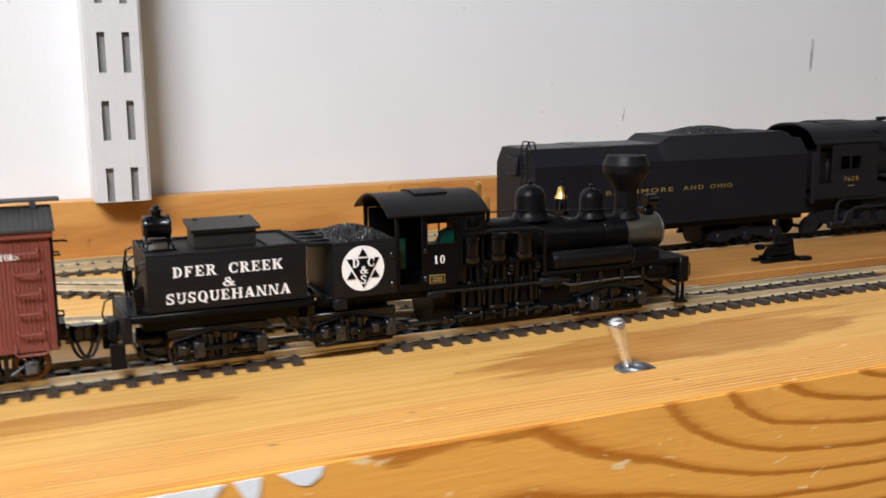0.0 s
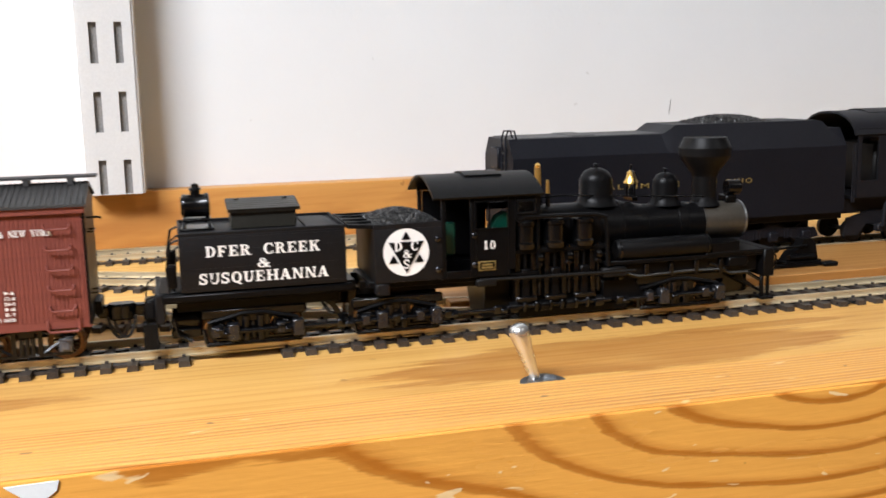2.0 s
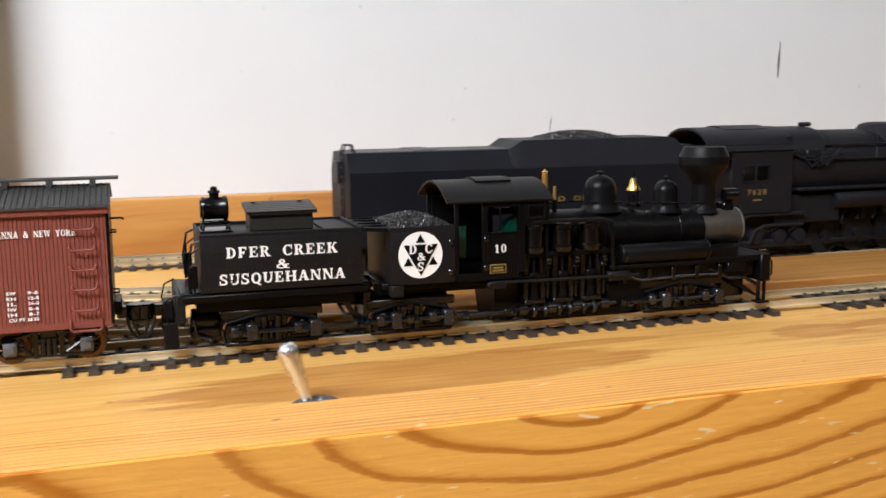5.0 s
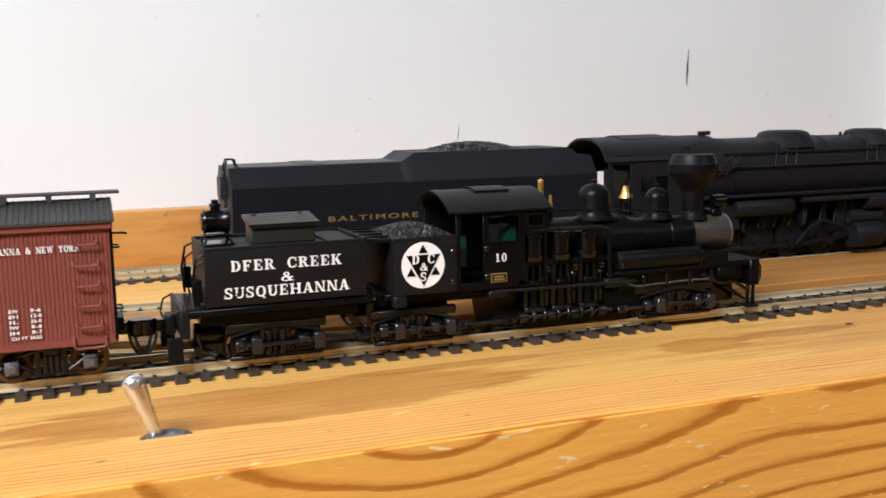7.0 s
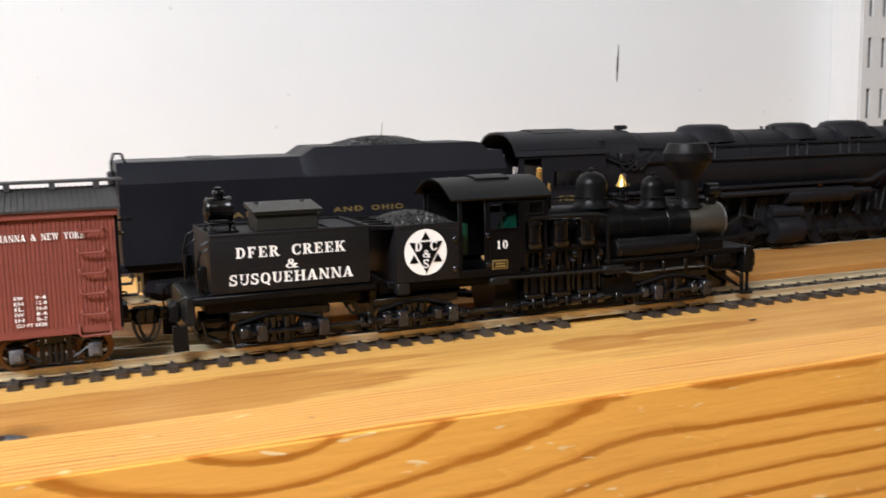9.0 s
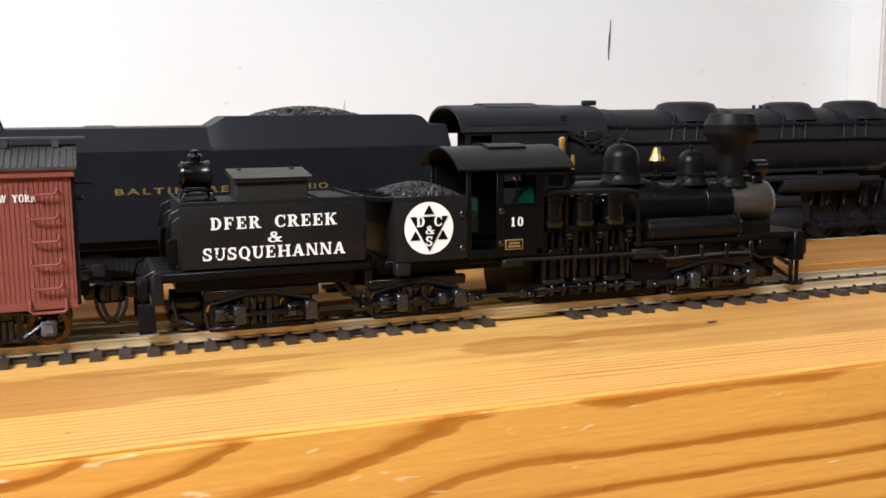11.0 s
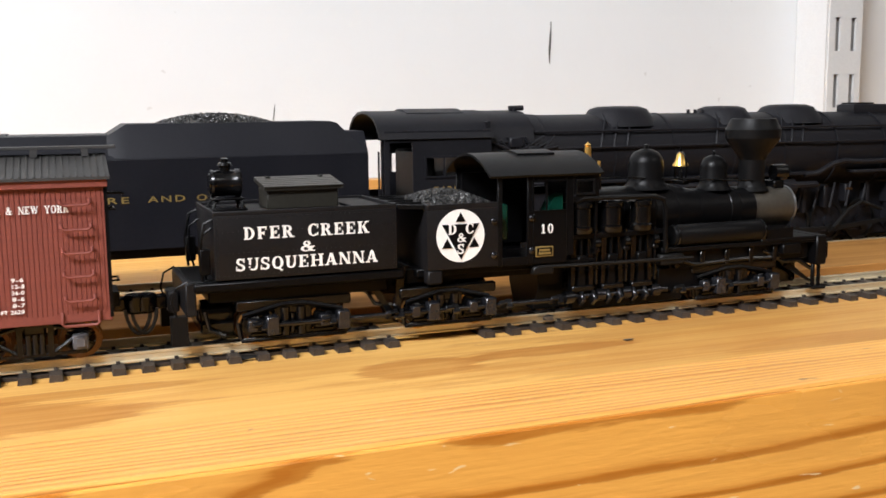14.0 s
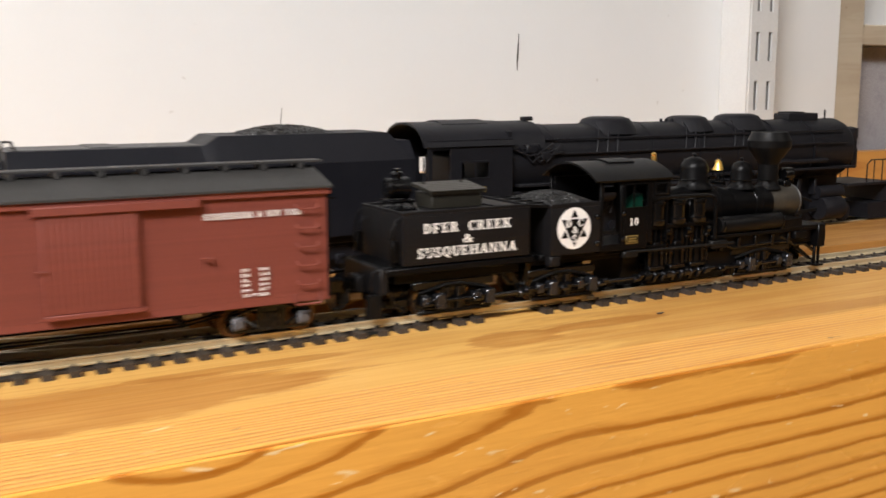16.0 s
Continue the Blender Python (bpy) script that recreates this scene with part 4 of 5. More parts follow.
    box(cab, 16.8, 17.6, -15.1, 15.1, 37.6, 46.6)
    box(cab, 16.8, 17.6, -15.1, -8, 22, 37.6)
    box(cab, 16.8, 17.6, 8, 15.1, 22, 37.6)
    box(cab, -14.4, 17, -15, 15, 20.0, 20.8)
    part("cab", cab, BLACK, o, "black steel cab with open doorway")
    wf = B()
    for a, b, c, d in ((9.9, 16.1, 43.6, 44.3), (9.9, 16.1, 39.7, 40.4), (9.9, 10.5, 40.4, 43.6), (15.5, 16.1, 40.4, 43.6)):
        box(wf, a, b, -16.5, -15.9, c, d)
    part("window_frame", wf, STEEL, o, "thin grey window frame")
    wg = B()
    box(wg, 10.3, 15.7, -15.7, -15.4, 40.2, 43.8)
    g = part("window_pane", wg, GLASS, o)
    g.visible_shadow = False
    wf = B()
    for a, b, c, d in ((-3.8, 7.5, 44.0, 44.5), (-3.8, 7.5, 35.4, 35.9), (-3.8, -3.3, 35.9, 44.0), (7.0, 7.5, 35.9, 44.0), (0.9, 1.4, 35.9, 44.0)):
        box(wf, a, b, -16.4, -16.05, c, d) if a != 0.9 else box(wf, a, b, -15.6, -15.2, c, d)
    part("window_frame", wf, BLACK, o)
    bh = B()
    lathe(bh, [(0, 0), (8.6, 0), (8.6, 4), (0, 4)], (13.2, 0, 31.5), "X", 26)
    part("boiler_backhead", bh, BLACK, o)
    seat = B()
    box(seat, -12.9, -8.4, -9.6, -8.4, 27.0, 37.4, 0.4)
    prism(seat, [(2.6, 34), (8, 34), (8, 40), (5, 38.6)], "Y", -12, -7)
    part("cab_lining", seat, GREEN, o, "bright green inner cab wall and seat box")
    rf = B()
    shell(rf, arc(-17.4, 46.0, 17.4, 46.0, 5.8), 0.7, "X", -17.5, 18.4)
    part("cab_roof", rf, ROOFB, o, "arched matt black cab roof")
    rh = B()
    shell(rh, arc(-6.5, 51.6, 6.5, 51.6, 0.8, 6), 0.8, "X", -4, 8)
    part("roof_vent", rh, ROOFB, o)
    bp = B()
    box(bp, -2.8, 2.8, -16.4, -16.1, 22.6, 25.6, 0.1)
    part("builder_plate", bp, GOLD, o, "small brass builder plate")
    bq = B()
    box(bq, -2.4, 2.4, -16.5, -16.4, 23.0, 25.2)
    part("plate_field", bq, BLACK, o)
    br = B()
    for z, w in ((24.5, 1.7), (23.6, 1.9)):
        box(br, -w, w, -16.6, -16.5, z - 0.3, z + 0.3)
    part("plate_bar", br, GOLD, o)
    slab_words("cab_number", "10", 2.7, WHITE, o, (1.0, -16.22, 31.1), 4.2, "white number", 0.2)
    # boiler
    bl = B()
    lathe(bl, [(8.8, 17.4), (8.8, 50), (7.0, 59), (6.8, 80), (0, 80)], (0, 0, 31.5), "X", 36)
    for x, r in ((50, 8.95), (59.5, 7.1), (74.5, 7.0)):
        lathe(bl, [(r, -0.5), (r, 0.5)], (x, 0, 31.5), "X", 36)
    part("boiler", bl, BLACK, o, "black wagon-top boiler")
    bd = B()
    lathe(bd, [(6.9, -0.14), (7.03, 0), (6.9, 0.14)], (70.5, 0, 31.5), "X", 40)
    part("boiler_band", bd, STEEL, o, "thin grey boiler band")
    sb = B()
    lathe(sb, [(6.5, 79.6), (6.5, 95.6), (6.1, 96.2), (0, 96.6)], (0, 0, 31.5), "X", 40)
    smoke = part("smokebox", sb, SMOKEB, o, "graphite grey-brown smokebox")
    for x in (79.8, 95.3):
        rg = B()
        lathe(rg, [(6.4, -0.3), (6.72, -0.3), (6.72, 0.3), (6.4, 0.3)], (x, 0, 31.5), "X", 40)
        part("smokebox_ring", rg, ZINC, smoke, "bright steel ring")

    def dome(x, r, z0, z1, name):
        d = B()
        h = z1 - z0
        lathe(d, [(r * 1.35, h * 0.04), (r * 1.12, h * 0.15), (r, h * 0.28), (r, h * 0.66), (r * 0.92, h * 0.78), (r * 0.7, h * 0.91), (r * 0.35, h * 0.98), (r * 0.12, h), (r * 0.1, h + 0.8), (r * 0.18, h + 1.1), (0, h + 1.5)], (x, 0, z0), "Z", 32)
        part(name, d, BLACK, o, "black domed casing with flared foot")

    dome(42.8, 5.5, 38.6, 51.6, "steam_dome")
    dome(67.8, 4.3, 37.4, 49.0, "sand_dome")
    be = B()
    lathe(be, [(0, 44.6), (2.5, 44.6), (2.4, 45.1), (1.75, 46.0), (1.4, 47.4), (1.2, 48.4), (0.5, 48.9), (0, 49.0)], (55.4, 0, 1.2), "Z", 22)
    part("bell", be, BRASS, o, "polished brass bell")
    bs = B()
    box(bs, 54.4, 56.4, -3.4, 3.4, 40.0, 41.4, 0.2)
    tube(bs, [(55.4, -3, 41), (55.4, -3, 47), (55.4, -2, 49.6), (55.4, 0, 50.2), (55.4, 2, 49.6), (55.4, 3, 47), (55.4, 3, 41)], 0.32, 6)
    rod(bs, (55.4, 0, 48.6), (55.4, 0, 52.0), 0.3, seg=8)
    rod(bs, (55.4, 0, 41), (55.4, 0, 44.4), 1.0, 0.6, 10)
    part("bell_stand", bs, GLOSS, o)
    sk = B()
    lathe(sk, [(5.6, 37.0), (4.6, 38.4), (4.1, 40), (4.1, 47.0), (4.9, 48.6), (5.3, 49.2), (8.4, 53.4), (8.7, 54.1), (8.8, 56.8), (8.4, 57.5), (7.4, 59.6), (7.2, 60.2), (6.5, 60.4), (6.1, 60.1), (0, 59.6)], (82.6, 0, 0), "Z", 40)
    part("smokestack", sk, ROOFB, o, "black balloon smokestack", (0, 0, 0), 16)
    bx = B()
    box(bx, 89.5, 93.5, -2.8, 2.8, 37.4, 40.2, 0.3)
    lathe(bx, [(0, -2.4), (2.4, -2.4), (2.6, -2), (2.6, 2.2), (2.2, 2.6), (0, 2.6)], (93.4, 0, 42.6), "X", 24)
    part("front_headlight", bx, GLOSS, o)
    wh = B()
    rod(wh, (22.5, 0, 45.5), (22.5, 0, 52.6), 1.15, 1.0, 14)
    lathe(wh, [(0.6, 52.6), (1.1, 53.2), (0, 54.2)], (22.5, 0, 0), "Z", 14)
    part("whistle", wh, BRASS, o, "brass whistle")
    wv = B()
    rod(wv, (25.2, -2, 44), (25.2, -2, 48.4), 0.7, 0.5, 10)
    part("safety_valve", wv, BRASS, o, "small brass safety valve")
    wb = B()
    rod(wb, (22.5, 0, 40), (22.5, 0, 45.5), 1.6, 1.0, 12)
    rod(wb, (25.2, -2, 39), (25.2, -2, 44), 0.8, seg=8)
    tube(wb, [(18, -4, 43), (30, -4.6, 43.4), (60, -4.2, 41.6), (80, -4, 40.6)], 0.3, 6)
    part("valve_base", wb, GLOSS, o)
    # engine cylinders on the near side
    for x in (13.4, 23.3, 33.2):
        cy = B()
        lathe(cy, [(0, 28.2), (3.3, 28.2), (3.6, 28.8), (3.6, 30.0), (3.1, 30.4), (3.1, 35.4), (3.6, 35.8), (3.6, 36.9), (3.1, 37.5), (1.2, 37.7), (1.0, 38.4), (0, 38.5)], (x, -13.0, 0), "Z", 22)
        box(cy, x - 3.2, x + 3.2, -12.6, -8.0, 28.6, 36.6, 0.3)
        part("steam_cylinder", cy, GLOSS, o, "glossy black vertical steam cylinder")
        xh = B()
        for dx in (-2.6, 2.6):
            prism(xh, [(x + dx - 0.9, 28.4), (x + dx + 0.9, 28.4), (x + dx * 1.15 + 0.6, 12), (x + dx * 1.15 - 0.6, 12)], "Y", -13.8, -12.2)
        box(xh, x - 3.6, x + 3.6, -14.8, -11.4, 11.2, 12.8, 0.3)
        part("crosshead_guide", xh, GLOSS, o)
        cr = B()
        rod(cr, (x, -13.2, 28.4), (x, -13.2, 20.2), 0.55, seg=8)
        box(cr, x - 1.6, x + 1.6, -14.6, -11.8, 19.0, 21.6, 0.3)
        prism(cr, [(x - 0.9, 20), (x + 0.9, 20), (x + 1.3, 10), (x - 1.3, 10)], "Y", -13.8, -12.8)
        part("connecting_rod", cr, BLACK, o)
        vg = B()
        rod(vg, (x + 4.4, -14.2, 13), (x + 4.4, -14.2, 29), 0.4, seg=8)
        lathe(vg, [(0, -0.8), (1.5, -0.8), (1.5, 0.8), (0, 0.8)], (x + 4.4, -14.2, 25.2), "X", 12)
        box(vg, x + 3.4, x + 5.4, -15.0, -13.4, 22.4, 23.8, 0.3)
        part("valve_gear", vg, GLOSS, o, "oily black valve gear")
    pb = B()
    box(pb, 10, 41, -9.4, -7.4, 11, 37, 0.3)
    box(pb, 9.6, 40.6, -14.6, -8, 26.6, 28.2, 0.3)
    box(pb, 10, 40, -12, -7.4, 13, 17, 0.4)
    part("engine_bed", pb, BLACK, o)
    cs = B()
    rod(cs, (-19.5, 0, 0), (19.5, 0, 0), 0.8, seg=10)
    for x in (-11, -7, -2, 2, 7, 11):
        box(cs, x - 0.7, x + 0.7, -1.8, 1.8, -1.2, 2.6, 0.3)
    for x in (-15, -4.5, 4.5, 15):
        rod(cs, (x - 1.4, 0, 0), (x + 1.4, 0, 0), 1.9, seg=14)
    p = part("crankshaft", cs, STEEL, o, "oily steel crankshaft", (24.5, -13.6, 9.6))
    SHAFTS.append((p, (24.5, -13.6, 9.6)))
    gb = B()
    tube(gb, [(10.2, -15.4, 37.6), (13, -15.6, 38.6), (36, -15.6, 38.2), (39.5, -15.6, 37.2), (40.2, -15.6, 34), (40.2, -15.6, 27), (40.8, -15.2, 21)], 0.75, 8)
    part("steam_pipe", gb, BLACK, o)
    rr = B()
    tube(rr, [(-2, -15.6, 19.6), (10, -15.9, 19.4), (50, -15.6, 19.0)], 0.55, 6)
    box(rr, -3.4, 3.2, -16.2, -13.6, 17.4, 19.8, 0.4)
    box(rr, 38.8, 47.2, -15.8, -12.4, 17.2, 20.4, 0.5)
    part("reverse_rod", rr, DUST, o)
    at = B()
    lathe(at, [(0, 44.0), (2.9, 44.2), (3.35, 45), (3.35, 76.6), (2.9, 77.4), (0, 77.6)], (0, -12.6, 25.6), "X", 28)
    tank = part("air_tank", at, ROOFB, o, "long dark cylindrical air tank")
    for x in (45.2, 76.4):
        ar = B()
        lathe(ar, [(3.3, -0.3), (3.55, -0.3), (3.55, 0.3), (3.3, 0.3)], (x, -12.6, 25.6), "X", 28)
        part("tank_band", ar, STEEL, tank)
    pp = B()
    box(pp, 86, 96, -7, 7, 7, 21, 0.6)
    tube(pp, [(78, -12.6, 19), (86, -12.6, 15), (92, -12.6, 15), (97, -12.6, 12)], 0.7, 6)
    tube(pp, [(44, -13.4, 19), (52, -13.4, 16.4), (70, -13.2, 17.0), (84, -13, 16.6)], 0.6, 6)
    for x in (46, 55, 64, 73, 82):
        box(pp, x - 0.8, x + 0.8, -13.8, -11.8, 15.6, 20.6, 0.2)
    part("air_piping", pp, GLOSS, o)
    dk = B()
    prism(dk, [(78, 25.6), (88, 26.2), (88, 22.2), (78, 22.2)], "Y", -14.6, -7)
    box(dk, 84, 91, -15.2, -12.5, 17.6, 20.8, 0.3)
    box(dk, 76, 101, -14.8, 14.8, 21.6, 22.9, 0.25)
    part("front_deck", dk, BLACK, o)
    bb2 = B()
    box(bb2, 97, 101, -15.4, 15.4, 13.4, 23.0, 0.4)
    for y in (-12.6, 12.6):
        box(bb2, 97.4, 98.6, y - 0.5, y + 0.5, 6.0, 13.4, 0.15)
        box(bb2, 99.8, 100.8, y - 0.5, y + 0.5, 6.0, 13.4, 0.15)
        box(bb2, 96.6, 101.4, y - 2.4, y + 2.4, 5.2, 6.0, 0.2)
    tube(bb2, [(101, -13.5, 21.5), (102.6, -13.5, 20), (102.6, -13.5, 15.5), (101, -13.5, 14.4)], 0.3, 6)
    prism(bb2, [(88, 13), (98, 7.4), (99.2, 7.4), (90, 14)], "Y", -11, -9.4)
    ash = B()
    prism(ash, [(-7, 5.5), (7, 5.5), (10, 12), (10, 20), (-10, 20), (-10, 12)], "X", 1, 9)
    part("ash_pan", ash, BLACK, o)
    # black blocks added to stand for the shadow under the engine
    filler = B()
    box(filler, 9.2, 60, -7.5, 7.5, 5.6, 17, 0.5)
    box(filler, 12, 50, -10.5, -7.6, 5.0, 8.0, 0.4)
    part("shadow_filler", filler, BLACK, o)
    part("front_bumper", bb2, BLACK, o, "black front bumper beam with footboards")
    for q in o.children_recursive:
        if q.location.length > 0:
            continue
        for v in q.data.vertices:
            v.co.x *= 1.040 if v.co.x > 0 else 1.0
            v.co.z += 0.025 * max(0.0, v.co.z - 0.010)
    shay_truck(o, -29, 17.5)
    shay_truck(o, 70, 21)
    line_shaft(o, -46, 4)
    line_shaft(o, 47, 83)
    line_shaft(o, -84, -47)
    return o


def mirrored(bm, y):
    """Mirrors a mesh in the plane of that y."""
    for v in bm.verts:
        v.co.y = 2 * y - v.co.y
    bmesh.ops.reverse_faces(bm, faces=bm.faces)
    return bm


def boxcar():
    o = thing("boxcar", "brick-red wooden boxcar with dark tarred roof and white lettering", "boxcar")
    x1, x0 = -120.0, -262.0
    body = B()
    box(body, x0 + 0.6, x1 - 0.6, -15.2, 15.2, 17.0, 50, 0.2)
    part("body_core", body, REDC, o)
    rng = random.Random(8)
    # vertical sheathing boards on the side
    n = int((x1 - x0) / 1.15)
    w = (x1 - x0) / n
    b = B()
    prism(b, [(-w / 2 + 0.05, 0.0), (-w / 2 + 0.14, -0.10), (w / 2 - 0.14, -0.10), (w / 2 - 0.05, 0.0)], "Z", 0, 33.2)
    bmesh.ops.scale(b, vec=(MM, MM, MM), verts=b.verts)
    me = bpy.data.meshes.new("sheathing_board")
    b.to_mesh(me)
    b.free()
    me.materials.append(REDC)
    for i in range(n):
        q = new("sheathing_board", me)
        q.parent = o
        q.location = ((x0 + (i + 0.5) * w) * MM, -15.45 * MM + rng.uniform(-0.00003, 0.00003), 16.6 * MM)
    for s in (-1, 1):
        tr = B()
        box(tr, x0, x1 + 0.4, s * 16.1 - 0.5, s * 16.1 + 0.5, 48.0, 50.0, 0.15)
        part("fascia", tr, REDC, o)
        si = B()
        box(si, x0, x1, s * 14.6 - 0.9, s * 14.6 + 0.9, 14.6, 17.0, 0.2)
        part("side_sill", si, REDC if s < 0 else BLACK, o)
    for a in (x0 - 0.3, x1 - 0.6):
        en = B()
        prism(en, [(-15.6, 15.5), (15.6, 15.5), (15.6, 50), (0, 54.4), (-15.6, 50)], "X", a, a + 0.9)
        part("car_end", en, BLACK, o, "black car end")
    rf = B()
    prism(rf, [(-17.2, 49.9), (-17.2, 50.6), (0, 55.6), (17.2, 50.6), (17.2, 49.9), (0, 54.4)], "X", x0 - 1, x1 + 1)
    part("roof", rf, CARROOF, o, "dark grey tarred roof")
    seams = B()
    k = int((x1 - x0) / 1.6)
    for i in range(k + 1):
        x = x0 + (x1 - x0) * i / k
        for s in (-1, 1):
            prism(seams, [(s * 17.1, 50.6), (s * 17.1, 50.95), (s * 0.4, 55.8), (s * 0.4, 55.4)], "X", x - 0.14, x + 0.14)
    part("roof_seam", seams, CARROOF, o)
    rw = B()
    for dy in (-2.4, 0, 2.4):
        box(rw, x0 - 3, x1 + 3.4, dy - 1.1, dy + 1.1, 56.9, 57.6, 0.1)
    part("roof_walk", rw, CARROOF, o, "grey plank roof walk")
    sp = B()
    for i in range(12):
        x = x0 + 4 + (x1 - x0 - 8) * i / 11
        box(sp, x - 0.8, x + 0.8, -3.4, 3.4, 55.0, 56.9)
    part("walk_saddle", sp, CARROOF, o)
    # sliding door
    dx0, dx1 = -204, -178
    dr = B()
    box(dr, dx0, dx1, -17.0, -16.0, 18.2, 47.0, 0.15)
    door = part("sliding_door", dr, REDC, o, "red sheathed sliding door")
    plank = None
    for i in range(16):
        x = dx0 + 0.8 + i * (dx1 - dx0 - 1.6) / 15
        if plank is None:
            plank = part("door_board", box(B(), -0.6, 0.6, -17.25, -16.9, 18.8, 46.4, 0.15), REDC, door, "", (x, 0, 0))
        else:
            q = new("door_board", plank.data)
            q.parent = door
            q.location = (x * MM, 0, 0)
    part("door_hood", box(B(), -206, -160.5, -17.9, -16.0, 46.2, 48.6, 0.2), REDC, o)
    part("door_track", box(B(), -204, -177, -17.5, -16.0, 17.2, 18.6, 0.2), REDC, o)
    hd = B()
    tube(hd, [(-160, -16.3, 31), (-160, -17.4, 31.2), (-157.4, -17.4, 30.8), (-157.4, -16.3, 31)], 0.35, 6)
    tube(hd, [(-205.5, -16.3, 31), (-205.5, -17.4, 31.2), (-203, -17.4, 30.8), (-203, -16.3, 31)], 0.35, 6)
    part("door_latch", hd, REDC, o)
    for z in (20.6, 26.6, 32.4, 38.2, 44.2):
        g = B()
        tube(g, [(-130.8, -16.0, z + 0.9), (-130.8, -17.2, z), (-130.0, -17.3, z - 0.4), (-124.8, -17.3, z - 0.4), (-124.0, -17.2, z), (-124.0, -16.0, z + 0.9)], 0.33, 6)
        part("ladder_rung", g, REDC, o)
    st = B()
    tube(st, [(-131.8, -15.6, 17.4), (-131.8, -16.4, 14.6), (-131.2, -16.4, 14.0), (-123.8, -16.4, 14.0), (-123.2, -16.4, 14.6), (-123.2, -15.6, 17.4)], 0.4, 6)
    part("sill_step", st, REDC, o)
    eg = B()
    for z in (24, 42):
        tube(eg, [(x1, -12, z), (x1 + 2, -12, z), (x1 + 2, -6, z), (x1, -6, z)], 0.3, 6)
    tube(eg, [(x1, -10.5, 46), (x1 + 3.6, -10.5, 46), (x1 + 4.4, -10.2, 45.6)], 0.35, 6)
    box(eg, x1, x1 + 2.4, -6, 6, 16, 20, 0.4)
    part("end_fitting", eg, BLACK, o, "black hand-brake and grab irons")
    un = B()
    box(un, x0 + 3, x1 - 3, -3.6, 3.6, 13.4, 16.8, 0.3)
    for y in (-9, -5, 5, 9):
        tube(un, [(x0 + 6, y, 16), (-217, y, 9.6), (-165, y, 9.6), (x1 - 6, y, 16)], 0.35, 6)
    for x in (-217, -165):
        box(un, x - 1, x + 1, -11, 11, 9.8, 11.4, 0.2)
        for y in (-9, -5, 5, 9):
            rod(un, (x, y, 10), (x, y, 16), 0.8, 0.6, 8)
    part("underframe", un, BLACK, o, "black truss-rod underframe")
    archbar_truck(o, -138.4, 21.0, 9.2, 4.9, GLOSS, True)
    archbar_truck(o, -243.6, 21.0, 9.2, 4.9, GLOSS, True)
    coupler(o, x1 + 0.6, 15.6, 1)
    slab_words("lettering", "SUSQUEHANNA & NEW YORK", 1.85, WHITE, o, (-144.0, -16.02, 43.0), 30.6, "white slab-serif lettering", 0.03)
    for i, ws in enumerate((("EW", "9-6"), ("EH", "12-8"), ("IL", "36-0"), ("IW", "8-6"), ("IH", "8-7"))):
        z = 26.2 - i * 1.55
        lettering("data_line", ws[0], 1.35, WHITE, o, (-147.2, -16.02, z), 2.4, 1.1, 0.03)
        lettering("data_line", ws[1], 1.35, WHITE, o, (-141.4, -16.02, z), 2.8, 1.1, 0.03)
    lettering("data_line", "CU FT 2620", 1.25, WHITE, o, (-144.2, -16.02, 26.2 - 5 * 1.55), 7.9, 1.05, 0.03)
    return o


